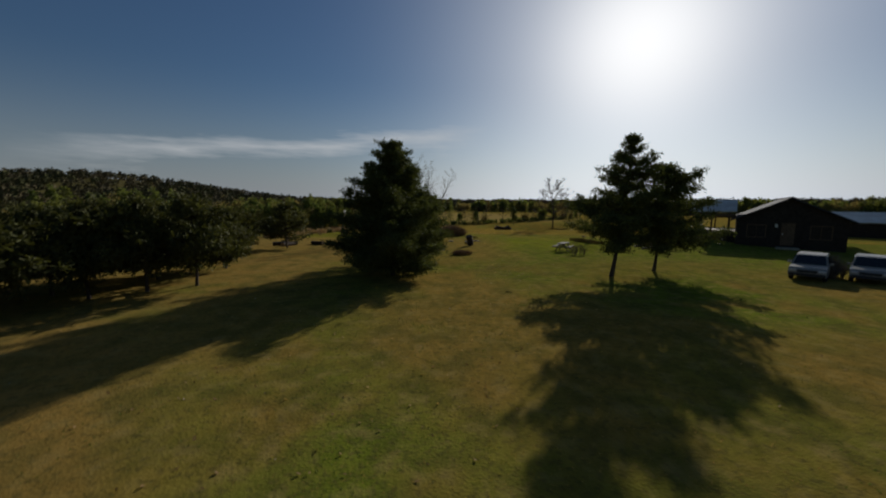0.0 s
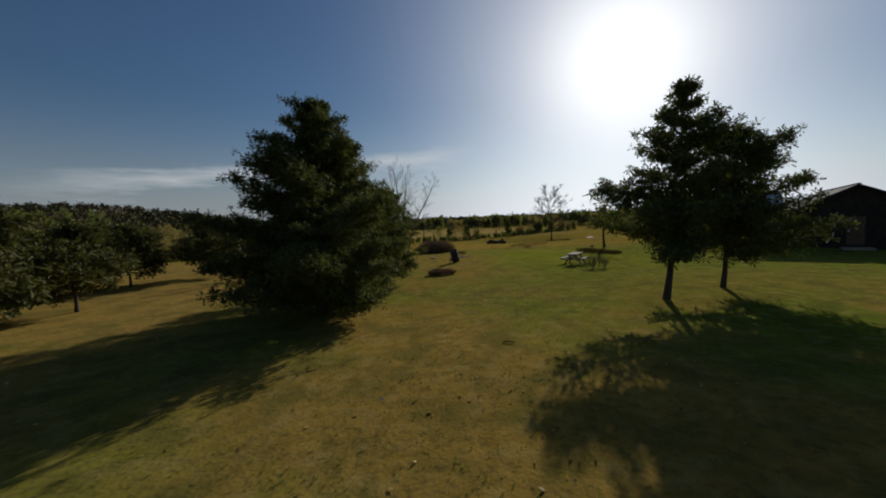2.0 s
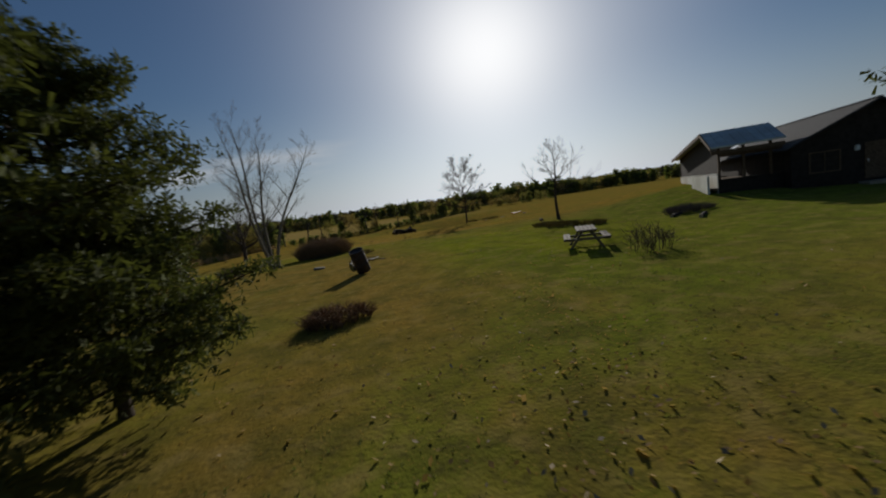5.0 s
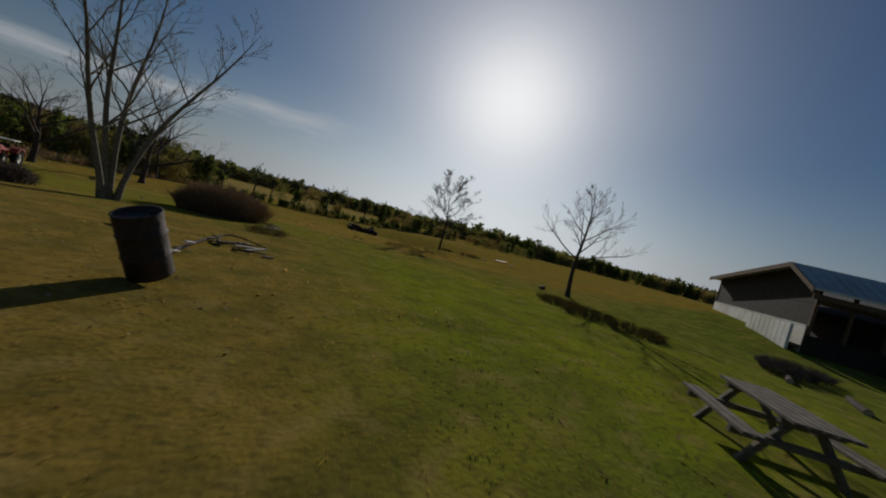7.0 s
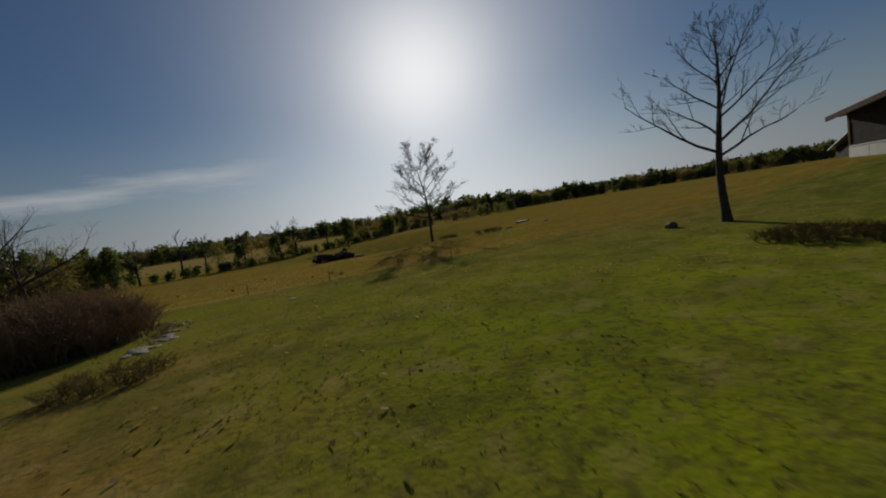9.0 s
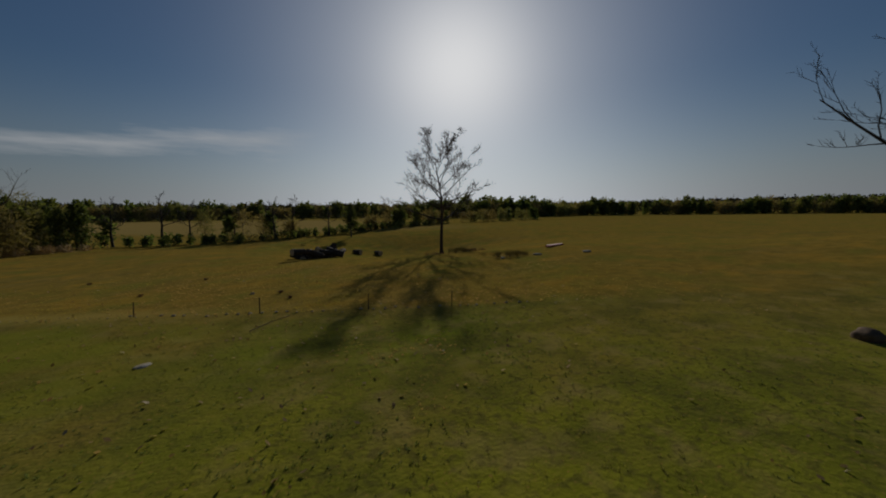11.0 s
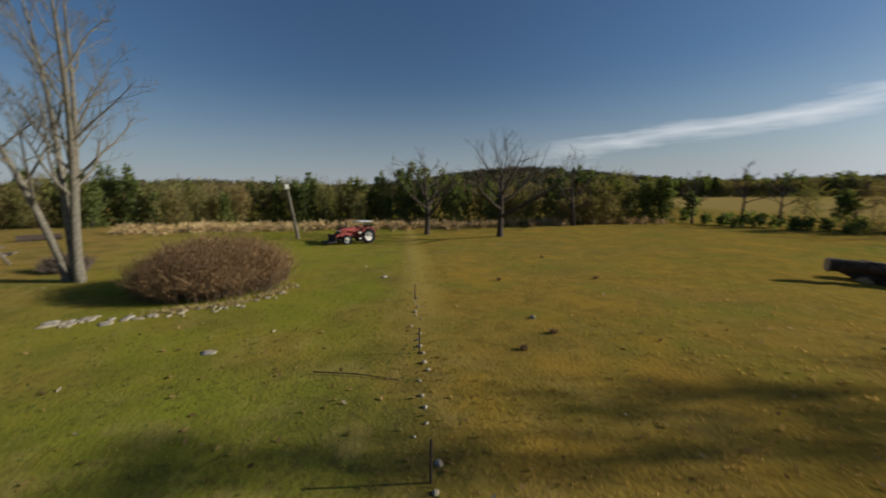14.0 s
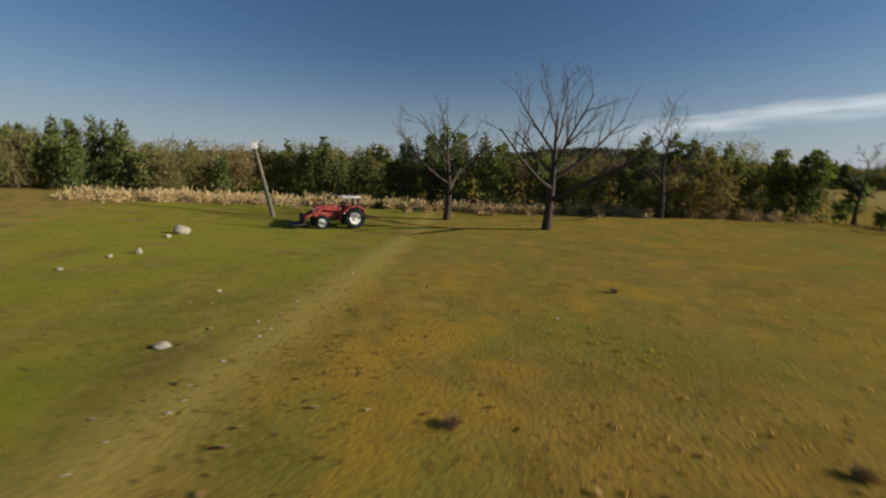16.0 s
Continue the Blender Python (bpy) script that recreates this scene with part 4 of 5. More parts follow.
def wheel(parent, x, y, r, w, rim_mat, name="wheel", tread=0):
    """A wheel on an axle along x: tyre with a rounded shoulder, disc, hub."""
    prof = [(r * 0.62, -w / 2), (r * 0.9, -w / 2), (r, -w * 0.32), (r, w * 0.32), (r * 0.9, w / 2), (r * 0.62, w / 2)]
    verts, faces, n = [], [], 28
    for i in range(n):
        g = 2 * math.pi * i / n
        for rr, xx in prof:
            verts.append((x + xx, y + math.cos(g) * rr, r + math.sin(g) * rr))
    k = len(prof)
    for i in range(n):
        j = (i + 1) % n
        for q in range(k):
            q2 = (q + 1) % k
            faces.append((i * k + q, i * k + q2, j * k + q2, j * k + q))
    tyre = from_lists(name, verts, faces, RUBBER, parent, smooth=False)
    bm = bmesh.new()
    m = Matrix.Translation((x, y, r)) @ Matrix.Rotation(math.pi / 2, 4, "Y")
    bmesh.ops.create_cone(bm, cap_ends=True, segments=24, radius1=r * 0.63, radius2=r * 0.63, depth=w * 0.7, matrix=m)
    bmesh.ops.create_cone(bm, cap_ends=True, segments=12, radius1=r * 0.2, radius2=r * 0.16, depth=w * 1.02, matrix=m)
    part("rim", bm, rim_mat, tyre)
    if tread:
        bm = bmesh.new()
        for i in range(tread):
            g = 2 * math.pi * i / tread
            for s in (-1, 1):
                c = bmesh.ops.create_cube(bm, size=1)
                bmesh.ops.transform(bm, verts=c["verts"], matrix=Matrix.Translation((x + s * w * 0.24, y, r)) @ Matrix.Rotation(g + s * 0.06, 4, "X") @ Matrix.Translation((0, 0, r + 0.012)) @ Matrix.Rotation(0.6 * s, 4, "Z") @ Matrix.Diagonal((w * 0.46, 0.045, 0.05, 1)))
        part("tread", bm, RUBBER, tyre)
    return tyre


def car(x, y, rz, label):
    c = empty("car", x, y, rz=rz, label=label, category="car", group="cars beside the house")
    c.scale = (0.92, 0.92, 0.84)
    body = [(-2.25, 0.35), (-2.32, 0.6), (-2.28, 0.98), (-2.05, 1.08), (-1.65, 1.66), (-1.3, 1.74), (0.15, 1.74), (0.45, 1.68), (1.15, 1.06), (2.05, 0.94), (2.28, 0.75), (2.3, 0.4), (1.85, 0.28), (-1.9, 0.28)]
    bm = prism(bmesh.new(), body, -0.88, 0.88, 0.17)
    bmesh.ops.bevel(bm, geom=list(bm.edges), offset=0.035, segments=2, affect="EDGES")
    b = part("body", bm, CAR_WHITE, c, smooth=False)
    # side windows, screens
    for s in (-1, 1):
        for y0, y1, t0, t1 in ((-1.7, -0.75, -1.45, -0.75), (-0.68, 0.05, -0.68, 0.05), (0.12, 0.92, 0.12, 0.38)):
            bm = bmesh.new()
            vs = [bm.verts.new(p) for p in ((s * 0.86, y0, 1.12), (s * 0.86, y1, 1.12), (s * 0.752, t1, 1.6), (s * 0.752, t0, 1.6))]
            vo = [bm.verts.new((v.co.x + s * 0.02, v.co.y, v.co.z)) for v in vs]
            bm.faces.new(vo)
            for i in range(4):
                bm.faces.new((vs[i], vs[(i + 1) % 4], vo[(i + 1) % 4], vo[i]))
            bmesh.ops.recalc_face_normals(bm, faces=bm.faces)
            part("side_window", bm, CAR_GLASS, c)
        part("mirror", box(bmesh.new(), min(s * 0.88, s * 1.08), max(s * 0.88, s * 1.08), 0.78, 0.92, 1.08, 1.24, 0.03), CAR_WHITE, c)
        part("headlight", box(bmesh.new(), min(s * 0.5, s * 0.84), max(s * 0.5, s * 0.84), 2.2, 2.3, 0.68, 0.82, 0.03), LAMP_CLEAR, c)
        part("tail_light", box(bmesh.new(), min(s * 0.66, s * 0.86), max(s * 0.66, s * 0.86), -2.335, -2.25, 0.75, 1.05, 0.02), LAMP_RED, c)
    for name, ya, za, yb, zb in (("windscreen", 1.13, 1.1, 0.5, 1.64), ("rear_window", -2.03, 1.13, -1.7, 1.6)):
        n = Vector((0, math.copysign(zb - za, ya), abs(yb - ya))).normalized() * 0.02
        bm = bmesh.new()
        vs = [bm.verts.new(Vector(p) + n) for p in ((-0.76, ya, za), (0.76, ya, za), (0.66, yb, zb), (-0.66, yb, zb))]
        vi = [bm.verts.new(v.co - n * 2.2) for v in vs]
        bm.faces.new(vs)
        for i in range(4):
            bm.faces.new((vi[i], vi[(i + 1) % 4], vs[(i + 1) % 4], vs[i]))
        bmesh.ops.recalc_face_normals(bm, faces=bm.faces)
        part(name, bm, CAR_GLASS, c)
    part("front_bumper", box(bmesh.new(), -0.84, 0.84, 2.2, 2.38, 0.36, 0.58, 0.05), BLACK_STEEL, c)
    part("rear_bumper", box(bmesh.new(), -0.84, 0.84, -2.42, -2.24, 0.36, 0.6, 0.05), BLACK_STEEL, c)
    part("grille", box(bmesh.new(), -0.46, 0.46, 2.22, 2.315, 0.62, 0.8, 0.02), BLACK_STEEL, c)
    part("number_plate", box(bmesh.new(), -0.16, 0.16, -2.345, -2.31, 0.72, 0.86), WHITE_PAINT, c)
    for sx in (-0.78, 0.78):
        for sy in (-1.4, 1.4):
            wheel(c, sx, sy, 0.34, 0.22, RIM)
    return c


car(22.6, 22.4, 131, "pale tan estate car parked on the grass")
car(25.6, 21.8, 131, "pale tan estate car parked beside another one")



def tractor(x, y, rz):
    t = empty("tractor", x, y, rz=rz, label="small red tractor with a front loader and pale canopy", category="tractor")
    t.scale = (0.95, 0.95, 0.95)
    # +y is forward
    bm = prism(bmesh.new(), [(0.35, 0.75), (0.35, 1.22), (0.6, 1.3), (1.6, 1.2), (1.78, 1.05), (1.78, 0.62), (0.5, 0.6)], -0.3, 0.3, 0.05)
    bmesh.ops.bevel(bm, geom=list(bm.edges), offset=0.03, segments=2, affect="EDGES")
    hood = part("hood", bm, RED_PAINT, t, "faded red hood")
    part("grille", box(bmesh.new(), -0.24, 0.24, 1.77, 1.81, 0.7, 1.02, 0.01), BLACK_STEEL, hood)
    for s in (-1, 1):
        part("headlight", box(bmesh.new(), s * 0.17 - 0.07, s * 0.17 + 0.07, 1.74, 1.82, 1.04, 1.12, 0.02), LAMP_CLEAR, hood)
    part("chassis", box(bmesh.new(), -0.22, 0.22, -0.6, 1.7, 0.42, 0.72, 0.04), BLACK_STEEL, t)
    part("front_axle", box(bmesh.new(), -0.62, 0.62, 1.28, 1.42, 0.34, 0.46, 0.02), BLACK_STEEL, t)
    part("rear_axle", box(bmesh.new(), -0.6, 0.6, -0.52, -0.32, 0.46, 0.66, 0.02), BLACK_STEEL, t)
    for s in (-1, 1):
        wheel(t, s * 0.66, -0.42, 0.56, 0.34, CREAM_RIM, "rear_wheel", tread=18)
        wheel(t, s * 0.6, 1.36, 0.38, 0.24, CREAM_RIM, "front_wheel", tread=14)
        bm = prism(bmesh.new(), [(-1.0, 0.82), (-0.86, 1.16), (-0.5, 1.28), (-0.05, 1.2), (0.2, 0.95), (0.15, 0.9), (-0.1, 1.12), (-0.5, 1.2), (-0.82, 1.08), (-0.95, 0.8)], s * 0.66 - 0.2, s * 0.66 + 0.2)
        part("fender", bm, RED_PAINT, t)
        part("canopy_post", box(bmesh.new(), s * 0.46 - 0.035, s * 0.46 + 0.035, -0.72, -0.64, 0.7, 1.66, 0.008), BLACK_STEEL, t)
        # loader arms
        bm = prism(bmesh.new(), [(0.3, 0.95), (0.3, 1.15), (1.3, 1.2), (2.35, 0.62), (2.3, 0.5), (1.25, 1.05)], s * 0.42 - 0.04, s * 0.42 + 0.04)
        part("loader_arm", bm, RED_PAINT, t)
        part("loader_mast", box(bmesh.new(), s * 0.42 - 0.05, s * 0.42 + 0.05, 0.25, 0.42, 0.5, 1.16, 0.01), RED_PAINT, t)
    bm = prism(bmesh.new(), [(2.25, 0.3), (2.25, 0.85), (2.3, 0.85), (2.32, 0.36), (2.9, 0.3), (2.9, 0.26)], -0.75, 0.75)
    part("bucket", bm, RUST, t, "rusty dark loader bucket")
    part("seat", box(bmesh.new(), -0.24, 0.24, -0.5, -0.05, 0.95, 1.05, 0.04), BLACK_STEEL, t)
    part("backrest", box(bmesh.new(), -0.24, 0.24, -0.56, -0.46, 1.05, 1.42, 0.04), BLACK_STEEL, t)
    part("canopy", box(bmesh.new(), -0.62, 0.62, -0.85, 0.2, 1.66, 1.73, 0.03), WHITE_PAINT, t, "pale flat canopy")
    bm = bmesh.new()
    bmesh.ops.create_cone(bm, cap_ends=True, segments=10, radius1=0.035, radius2=0.03, depth=0.55, matrix=Matrix.Translation((0.18, 1.05, 1.5)))
    part("exhaust", bm, BLACK_STEEL, t)
    v, f = [], []
    for i in range(20):
        a, b = 2 * math.pi * i / 20, 2 * math.pi * (i + 1) / 20
        p = lambda g: Vector((math.cos(g) * 0.19, 0.18 + math.sin(g) * 0.15, 1.34 + math.sin(g) * 0.1))
        tube(v, f, p(a), p(b), 0.015, 0.015, 5)
    tube(v, f, Vector((0, 0.18, 1.34)), Vector((0, 0.4, 1.1)), 0.02, 0.02, 6)
    from_lists("steering_wheel", v, f, BLACK_STEEL, t)
    return t


tractor(-12.91, 64.69, 190)


def log(x, y, ln, r, rz, label, z=0.0, tilt=0.0, seed=0, mat=None, group=""):
    """A log on its side: slightly bent, tapered, with pale sawn ends."""
    rng = random.Random(seed + 900)
    verts, faces, n, k = [], [], 7, 10
    for i in range(n + 1):
        f = i / n
        o = Vector((0, 0.05 * ln * math.sin(f * 3 + seed) * 0.4, 0))
        for q in range(k):
            g = 2 * math.pi * q / k
            rr = r * (1.05 - 0.15 * f) * (1 + 0.07 * rng.uniform(-1, 1))
            verts.append(Vector(((f - 0.5) * ln, math.cos(g) * rr, r + math.sin(g) * rr)) + o)
    for i in range(n):
        for q in range(k):
            q2 = (q + 1) % k
            faces.append((i * k + q, i * k + q2, (i + 1) * k + q2, (i + 1) * k + q))
    root = empty("log", x, y, z=height(x, y) - 0.04 + z, rz=rz, label=label, category="log", group=group)
    root.matrix_world = pose(x, y, height(x, y) - 0.04 + z, 0, tilt, rz)
    from_lists("trunk", verts, faces, mat or DARK_WOOD, root, smooth=True)
    for e, s in ((0, -1), (n, 1)):
        bm = bmesh.new()
        ring = [bm.verts.new(verts[e * k + q]) for q in range(k)]
        mid = bm.verts.new(sum((v.co for v in ring), Vector()) / k + Vector((s * 0.012, 0, 0)))
        for q in range(k):
            bm.faces.new((ring[q], ring[(q + 1) % k], mid))
        part("sawn_end", bm, LOG_END, root)
    return root


def rock(x, y, sx, sy, sz, seed, label="pale flat field stone lying in the grass", name="stone", mat=None, group=""):
    bm = bmesh.new()
    bmesh.ops.create_icosphere(bm, subdivisions=3, radius=1)
    for v in bm.verts:
        p = v.co.copy()
        v.co *= 1 + 0.28 * noise.noise(p * 1.3 + Vector((seed, 0, 0))) + 0.1 * noise.noise(p * 3.1 + Vector((0, seed, 0)))
        v.co = Vector((v.co.x * sx, v.co.y * sy, max(v.co.z, -0.5) * sz))
    ob = mesh_object(name, bm, mat or STONE, smooth=True)
    ob.matrix_world = pose(x, y, height(x, y) + sz * 0.35, 0, 0, seed * 47 % 360)
    return tagged(ob, label, "stone", group)


def picnic_table(x, y, rz, label):
    t = empty("picnic_table", x, y, rz=rz, label=label, category="table")
    for i in range(5):
        part("top_plank", box(bmesh.new(), -0.9, 0.9, -0.37 + i * 0.15, -0.235 + i * 0.15, 0.72, 0.76, 0.006), GREY_WOOD, t)
    for s in (-1, 1):
        for j in range(2):
            y0 = s * 0.72 - 0.13 + j * 0.14
            part("seat_plank", box(bmesh.new(), -0.9, 0.9, y0, y0 + 0.125, 0.42, 0.46, 0.006), GREY_WOOD, t)
    for sx in (-0.62, 0.62):
        part("seat_bearer", box(bmesh.new(), sx - 0.04, sx + 0.04, -0.86, 0.86, 0.33, 0.42, 0.006), GREY_WOOD, t)
        part("top_bearer", box(bmesh.new(), sx - 0.04, sx + 0.04, -0.36, 0.36, 0.64, 0.72, 0.006), GREY_WOOD, t)
        for s in (-1, 1):
            bm = box(bmesh.new(), -0.04, 0.04, -0.045, 0.045, 0, 0.92, 0.006)
            bmesh.ops.transform(bm, verts=bm.verts, matrix=Matrix.Translation((sx + 0.082, s * 0.62, -0.03)) @ Matrix.Rotation(radians(34) * s, 4, "X"))
            part("leg", bm, GREY_WOOD, t)
    return t


picnic_table(11.51, 35.13, 55, "weathered grey picnic table on the lawn")
picnic_table(-7.4, 47.3, 70, "weathered picnic table near the bare tree")


def junk_box(x, y):
    """The dark tipped drum with pale boards leaning beside it."""
    d = empty("drum", x, y, rz=25, label="dark rusty drum standing tilted on the lawn", category="drum")
    prof = [(0.0, 0.0), (0.35, 0.0), (0.37, 0.02), (0.37, 0.36), (0.39, 0.38), (0.37, 0.4), (0.37, 0.74), (0.39, 0.76), (0.37, 0.78), (0.37, 1.1), (0.38, 1.12), (0.34, 1.12), (0.33, 1.07), (0.0, 1.07)]
    verts, faces, n = [], [], 24
    for i in range(n):
        g = 2 * math.pi * i / n
        verts += [(math.cos(g) * r, math.sin(g) * r, z) for r, z in prof]
    k = len(prof)
    for i in range(n):
        j = (i + 1) % n
        faces += [(i * k + q, j * k + q, j * k + q + 1, i * k + q + 1) for q in range(k - 1)]
    from_lists("shell", verts, faces, RUST, d, smooth=True)
    bm = bmesh.new()
    bmesh.ops.create_cone(bm, cap_ends=True, segments=12, radius1=0.04, radius2=0.04, depth=0.03, matrix=Matrix.Translation((0.2, 0, 1.085)))
    part("bung", bm, BLACK_STEEL, d)
    d.matrix_world = pose(x, y, height(x, y) + 0.1, 8, -20, 25)
    d.scale = (0.84, 0.84, 0.92)


junk_box(2.95, 39.25)

# ---- scrap beside the drum ----
for x, y, ln, w, z, tilt, turn, mat, label in (
        (3.75, 44.35, 0.8, 0.16, 0.02, 3, 35, OLD_BOARD, "cream painted board lying in the scrap"),
        (4.0, 43.85, 0.7, 0.14, 0.06, -4, 50, OLD_BOARD, "cream painted board lying in the scrap"),
        (3.55, 45.0, 0.6, 0.13, 0.03, 6, 70, OLD_BOARD, "short cream painted board in the grass"),
        (2.66, 41.45, 0.3, 0.1, 0.1, 9, 80, WHITE_PAINT, "short white board end in the scrap"),
        (2.6, 42.9, 0.36, 0.1, 0.1, 6, 70, WHITE_PAINT, "short white board end in the scrap"),
        (4.35, 43.2, 0.3, 0.1, 0.01, 2, 25, GREY_WOOD, "short grey board lying on the lawn"),
        (3.2, 44.7, 0.9, 0.12, 0.03, -5, 15, GREY_WOOD, "grey board lying in the scrap")):
    ob = mesh_object("board", box(bmesh.new(), -ln / 2, ln / 2, -w / 2, w / 2, 0, 0.03, 0.005), mat)
    ob.matrix_world = pose(x, y, height(x, y) + z, 0, tilt, turn)
    tagged(ob, label, "board", "scrap boards")


def bent_branch(points, r, label):
    """A dark bent branch along a few points."""
    x0, y0 = points[0][:2]
    root = empty("branch", x0, y0, label=label, category="branch", group="branches in the scrap")
    base = Vector((x0, y0, height(x0, y0)))
    pts = [Vector((x, y, height(x, y) + z)) - base for x, y, z in points]
    v, f, sides, n = [], [], 8, len(pts) - 1
    for k, p in enumerate(pts):
        d = (pts[min(k + 1, n)] - pts[max(k - 1, 0)]).normalized()
        u = d.cross(Vector((0, 0, 1))).normalized()
        w = u.cross(d)
        for i in range(sides):
            g = 2 * math.pi * i / sides
            v.append(p + (u * math.cos(g) + w * math.sin(g)) * r * (1 - 0.5 * k / n))
    for k in range(n):
        for i in range(sides):
            j = (i + 1) % sides
            f.append((k * sides + i, k * sides + j, (k + 1) * sides + j, (k + 1) * sides + i))
    f += [tuple(range(sides))[::-1], tuple(n * sides + i for i in range(sides))]
    from_lists("limb", v, f, DARK_WOOD, root, smooth=True)
    rng = random.Random(len(points) * 7)
    for k in range(1, n + 1):
        v, f = [], []
        a = pts[k - 1].lerp(pts[k], rng.random())
        tube(v, f, a, a + Vector((rng.gauss(0, 0.13), rng.gauss(0, 0.13), rng.uniform(0.0, 0.14))), r * 0.4, r * 0.15, 5)
        from_lists("twig", v, f, DARK_WOOD, root)


bent_branch([(3.1, 43.7, 0.02), (2.95, 44.3, 0.1), (2.9, 44.9, 0.16), (3.1, 45.35, 0.18), (3.5, 45.4, 0.14), (4.2, 44.9, 0.03)], 0.035, "dark bent branch arching over the scrap")
bent_branch([(3.45, 43.5, 0.02), (3.7, 43.35, 0.06), (4.0, 43.3, 0.07), (4.3, 43.6, 0.02)], 0.03, "dark short branch lying before the scrap")
bent_branch([(2.9, 43.9, 0.02), (3.2, 44.1, 0.06), (3.6, 44.7, 0.06), (4.0, 45.2, 0.02)], 0.025, "dark thin branch lying under the boards")
bent_branch([(2.66, 40.5, 0.06), (2.62, 41.8, 0.09), (2.64, 43.2, 0.08), (2.7, 44.6, 0.08), (2.8, 45.7, 0.05)], 0.055, "long dark pole lying between the drum and the scrap")


def leaning_pole():
    x, y = -16.9, 60.88
    p = empty("pole", x, y, label="pale leaning wooden pole with a white nest box", category="pole")
    v, f = [], []
    a = Vector((0, 0, -0.3))
    top = Vector((0.85, -0.75, 4.35))
    for i in range(8):
        q0, q1 = a.lerp(top, i / 8), a.lerp(top, (i + 1) / 8)
        tube(v, f, q0, q1, 0.15 - 0.006 * i, 0.15 - 0.006 * (i + 1), 10)
    from_lists("shaft", v, f, PALE_BARK, p, smooth=True)
    bm = box(bmesh.new(), 0.7, 1.0, -0.9, -0.6, 4.15, 4.52, 0.02)
    p.scale = (0.94, 0.94, 0.94)
    nest = part("nest_box", bm, WHITE_PAINT, p, "white nest box")
    part("nest_roof", box(bmesh.new(), 0.67, 1.03, -0.93, -0.57, 4.522, 4.56, 0.01), WHITE_PAINT, nest)


leaning_pole()

# ---- the log pile in the pasture ----
rng = random.Random(8)
for i in range(26):
    f = i / 26
    x, y = 10.9 + 3.0 * f + rng.gauss(0, 0.3), 73.3 + 4.2 * f + rng.gauss(0, 0.5)
    r = rng.uniform(0.14, 0.28)
    log(x, y, rng.uniform(0.6, 1.4), r, rng.uniform(-40, 90), "dark weathered log in a heap", z=rng.choice((0, 0, 0.2, 0.36)), tilt=rng.gauss(0, 16), seed=i, group="log heap")
for i in range(2):
    bush("brush_heap", 11.7 + 1.2 * i + rng.gauss(0, 0.2), 74.4 + 1.9 * i, 0.6, 0.45, rng.uniform(0.45, 0.7), 70 + i, "dark heap of cut brush among the logs", GREY_TWIG, stems=26, twig=0.025)
for i, (x, y) in enumerate([(13.19, 86.29), (14.61, 86.53), (15.67, 86.8), (17.17, 86.77), (19.34, 86.57)]):
    log(x, y, 1.0, 0.26, rng.uniform(0, 180), "dark log lying by the hedgerow", seed=40 + i, group="logs by the hedgerow")
# beside the grove, below the yard
for i, (x, y, ln) in enumerate([(-16.88, 39.17, 2.48), (-16.12, 38.22, 1.8), (-19.2, 45.35, 2.05), (-13.67, 39.84, 1.71)]):
    log(x, y, ln, 0.22, 30 + 40 * i, "dark log lying on the brown bank", seed=60 + i, group="logs on the bank")
for i, (x, y) in enumerate([(23.53, 41.14), (21, 39.06), (20.81, 37.33)]):
    log(x, y, 1.9, 0.1, 15 + 8 * i, "weathered log edging the bed near the house", seed=80 + i, group="bed edging")

# ---- stones ----
for i, (x, y, a, b, c) in enumerate([(7.1, 56.04, 0.147, 0.095, 0.022)]):
    rock(x, y, a, b, c, i + 1, group="pale stones by the shrub" if i else "")
for i, (x, y, a, c) in enumerate([(-5.11, 58.21, 0.112, 0.122), (-8.59, 57.91, 0.111, 0.102), (-4.64, 57.73, 0.084, 0.056), (-3.04, 57.44, 0.084, 0.047), (2.31, 61.05, 0.093, 0.056), (22.12, 63.65, 0.23, 0.068), (24.59, 62.63, 0.25, 0.073), (20, 63.75, 0.16, 0.066), (-9.7, 58.05, 0.3, 0.24), (0.91, 44.13, 0.34, 0.091), (8.58, 62.2, 0.067, 0.05)]):
    rock(x, y, a, a * 0.7, c, i + 21, "pale stone standing out in the grass")
rock(19.34, 50.69, 0.22, 0.19, 0.16, 44, "dark brown stump near the yard tree", name="stump", mat=TIMBER)
# flat pale stones edging the shrub
rng = random.Random(27)
edge = [(3.6, 53.1), (3.7, 53.7), (3.9, 54.6), (3.95, 55.6), (4.0, 56.5), (3.3, 57.4), (2.2, 58.0)]
for i in range(54):
    s = (i / 54) ** 1.7 * (len(edge) - 1.001)
    k = int(s)
    x = edge[k][0] + (edge[k + 1][0] - edge[k][0]) * (s - k) + rng.gauss(0, 0.16)
    y = edge[k][1] + (edge[k + 1][1] - edge[k][1]) * (s - k) + rng.gauss(0, 0.16)
    q = rng.uniform(0.05, 0.15) * (1.1 if s < 2.2 else 0.6)
    rock(x, y, q, q * rng.uniform(0.5, 0.9), 0.03, i + 301, "flat pale stone edging the shrub", group="stones edging the shrub")
v, f = [], []
for _ in range(420):
    k = rng.randrange(2, len(edge) - 1)
    q = rng.random()
    x, y = edge[k][0] + (edge[k + 1][0] - edge[k][0]) * q, edge[k][1] + (edge[k + 1][1] - edge[k][1]) * q
    scatter(v, f, x - 0.35 + rng.gauss(0, 0.14), y + rng.gauss(0, 0.14), rng, rng.uniform(0.07, 0.16), 0.9, 5, 0.07)
tagged(from_lists("straw_fringe", v, f, STRAW), "dry straw grass fringing the shrub", "grass", kind="stuff")
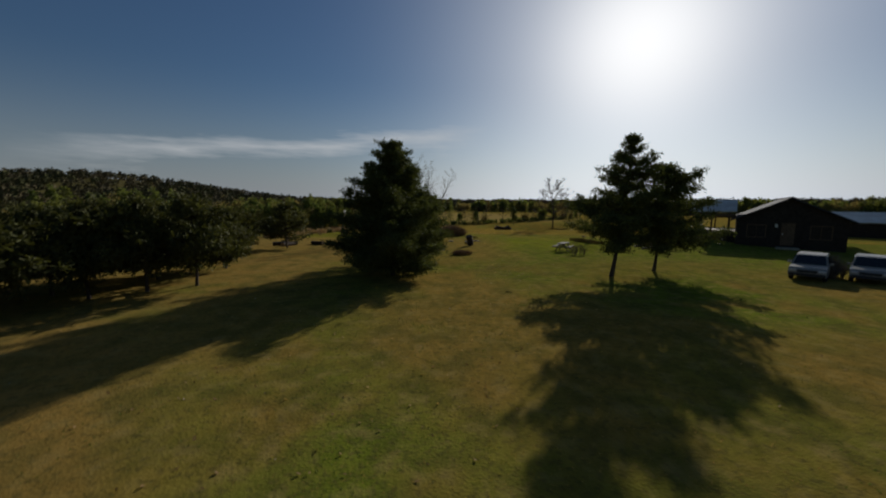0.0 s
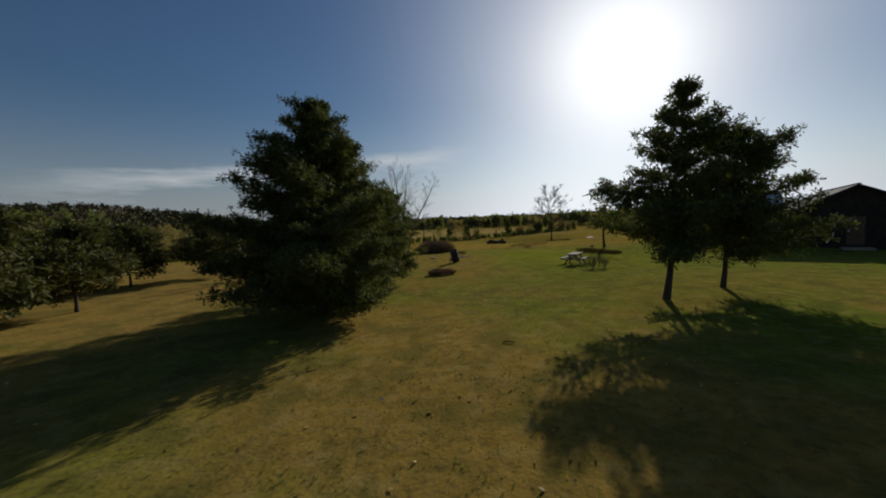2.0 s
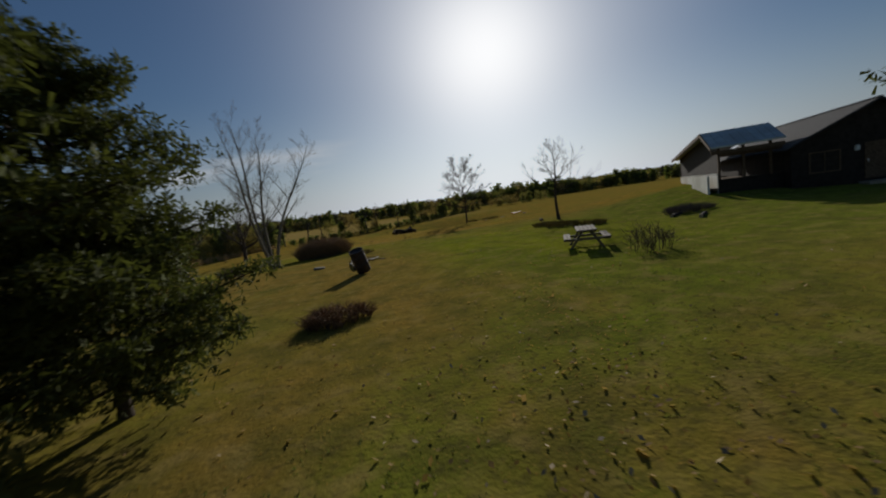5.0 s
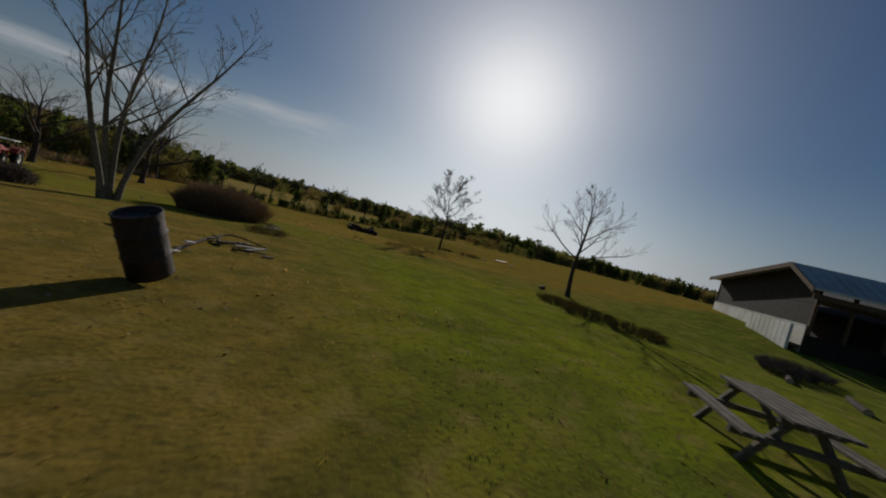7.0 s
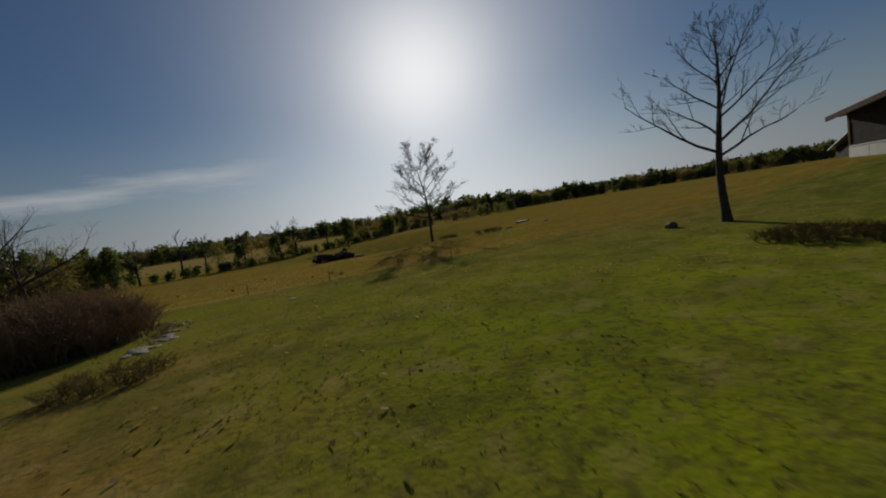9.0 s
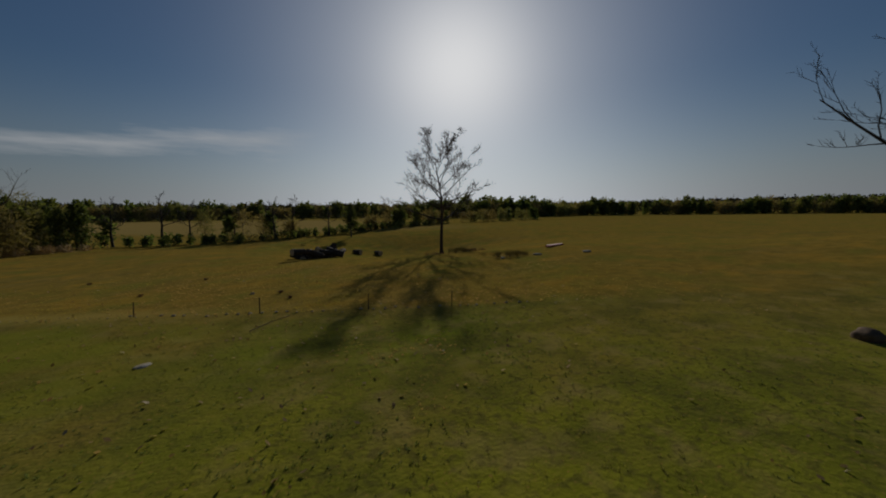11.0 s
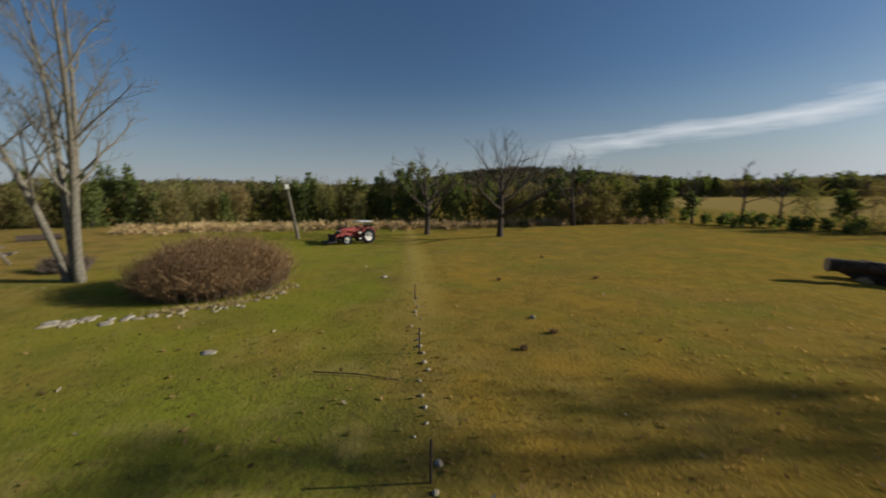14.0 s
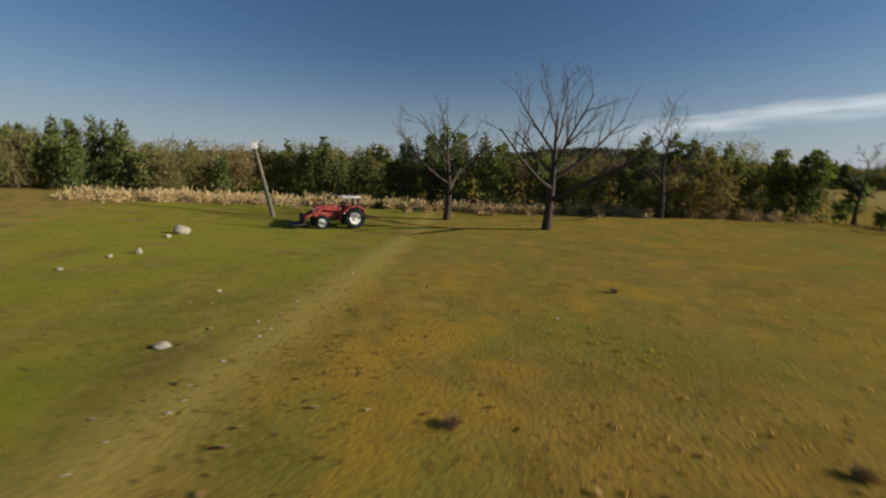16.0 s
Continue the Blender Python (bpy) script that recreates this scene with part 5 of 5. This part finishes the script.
board = mesh_object("board", box(bmesh.new(), -0.9, 0.9, -0.16, 0.16, 0, 0.1, 0.02), RED_PAINT)
board.matrix_world = pose(25.6, 66.3, height(25.6, 66.3), 0, 0, 20)
tagged(board, "faded red board lying in the pasture", "board")

rng = random.Random(9)
for i in range(64):
    s = i / 64 * 22 - 4.5
    p = LINE_P + LINE_D * s
    q = rng.uniform(0.02, 0.055) * (0.6 if s > 7 else 1)
    rock(p.x + rng.gauss(0, 0.07), p.y + rng.gauss(0, 0.09), q, q * 0.8, q * 0.55, i + 101, "small pale stone in a row along the lawn", group="row of small stones")
for s, h in ((-2.3, 0.42), (0.05, 0.45), (3.1, 0.45), (6.6, 0.42)):
    p = LINE_P + LINE_D * s
    v, f = [], []
    tube(v, f, Vector((0, 0, -0.2)), Vector((0.02, 0.01, h)), 0.016, 0.013, 8)
    st = from_lists("stake", v, f, DARK_WOOD)
    bm = bmesh.new()
    bm.from_mesh(st.data)
    bmesh.ops.holes_fill(bm, edges=bm.edges)
    bm.to_mesh(st.data)
    bm.free()
    st.matrix_world = pose(p.x, p.y, height(p.x, p.y))
    tagged(st, "short dark wooden stake along the row of stones", "stake", "stakes along the line")
v, f = [], []
tube(v, f, Vector((-0.7, 0, 0.03)), Vector((0.0, 0.02, 0.04)), 0.012, 0.01, 6)
tube(v, f, Vector((0.0, 0.02, 0.04)), Vector((0.7, -0.03, 0.03)), 0.01, 0.006, 6)
stick = from_lists("stick", v, f, DARK_WOOD)
stick.matrix_world = pose(9.2, 58.05, height(9.2, 58.05), 0, 0, 50)
tagged(stick, "dark stick lying on the lawn", "stick")

v, f = [], []
tube(v, f, Vector((-0.16, 0, 0.03)), Vector((0.0, 0.03, 0.05)), 0.018, 0.016, 6)
tube(v, f, Vector((0.0, 0.03, 0.05)), Vector((0.17, -0.02, 0.03)), 0.016, 0.01, 6)
broken = from_lists("stick", v, f, DARK_WOOD)
broken.matrix_world = pose(3.24, 17.82, height(3.24, 17.82), 0, 0, -20)
tagged(broken, "short broken stick lying among fallen leaves", "stick")

# ---- tufts and clods in the pasture ----
rng = random.Random(19)
for i, (x, y) in enumerate([(9.75, 60.91), (9.49, 61.91), (4.96, 64.08), (1.83, 69), (6.52, 66.87)]):
    bush("weed_tuft", x, y, 0.2, 0.16, 0.3, 130 + i, "small dark dry weed tuft in the pasture", TWIG, stems=14, twig=0.012).scale = (0.32, 0.32, 0.32)

# ---- grass and fallen leaves ----
rng = random.Random(10)
way = [(0, 3), (1, 8), (2, 14), (2, 21), (4, 29), (6, 37), (6.5, 43), (10, 50), (11.5, 54), (14, 57), (12, 60), (8, 63), (4, 65)]
gv, gf, rv, rf, dv, df, pv, pf = [], [], [], [], [], [], [], []
for i in range(46000):
    k = rng.randrange(len(way) - 1)
    f = rng.random()
    x = way[k][0] + (way[k + 1][0] - way[k][0]) * f + rng.gauss(0, 5.5)
    y = way[k][1] + (way[k + 1][1] - way[k][1]) * f + rng.gauss(0, 5.5)
    past = LINE_D.y * (x - LINE_P.x) - LINE_D.x * (y - LINE_P.y)
    brown = past > 0 or noise.noise(Vector((x * 0.12, y * 0.12, 4))) > 0.2
    if brown:
        scatter(rv, rf, x, y, rng, rng.uniform(0.03, 0.085) * (1.0 if past > 0 else 0.75), 0.8, 6, 0.09)
    else:
        scatter(gv, gf, x, y, rng, rng.uniform(0.025, 0.06), 0.8, 5)
    if i % 13 == 0 and noise.noise(Vector((x * 0.15, y * 0.15, 9))) > -0.15:
        c = Vector((x + rng.gauss(0, 0.4), y + rng.gauss(0, 0.4), 0))
        c.z = height(c.x, c.y) + 0.025
        s = rng.uniform(0.025, 0.055)
        g = rng.random() * 6.283
        u = Vector((math.cos(g), math.sin(g), rng.gauss(0, 0.4))) * s
        w = Vector((-math.sin(g), math.cos(g), rng.gauss(0, 0.4))) * s * 0.6
        vv, ff = (pv, pf) if rng.random() < 0.05 else (dv, df)
        k0 = len(vv)
        vv.extend((c - u, c - w * 0.9, c + u, c + w))
        ff.append((k0, k0 + 1, k0 + 2, k0 + 3))
for _ in range(480):
    # leaves blown together between the cedars
    c = Vector((rng.gauss(4.2, 1.4), rng.gauss(25.0, 2.0), 0))
    c.z = height(c.x, c.y) + 0.025
    s, g = rng.uniform(0.02, 0.042), rng.random() * 6.283
    u = Vector((math.cos(g), math.sin(g), rng.gauss(0, 0.45))) * s
    w = Vector((-math.sin(g), math.cos(g), rng.gauss(0, 0.45))) * s * 0.65
    vv, ff = (pv, pf) if rng.random() < 0.22 else (dv, df)
    k0 = len(vv)
    vv.extend((c - u, c - w * 0.9, c + u, c + w))
    ff.append((k0, k0 + 1, k0 + 2, k0 + 3))
for name, v, f, m, lab in (("grass", gv, gf, BLADE, "short green winter grass tufts"), ("pasture_grass", rv, rf, RUSSET_BLADE, "russet dry grass tufts"), ("leaf_litter", dv, df, DEAD_LEAF, "brown fallen leaves on the grass"), ("pale_leaf_litter", pv, pf, PALE_LEAF, "pale dry leaves on the grass")):
    tagged(from_lists(name, v, f, m), lab, "grass" if "grass" in name else "leaves", kind="stuff")
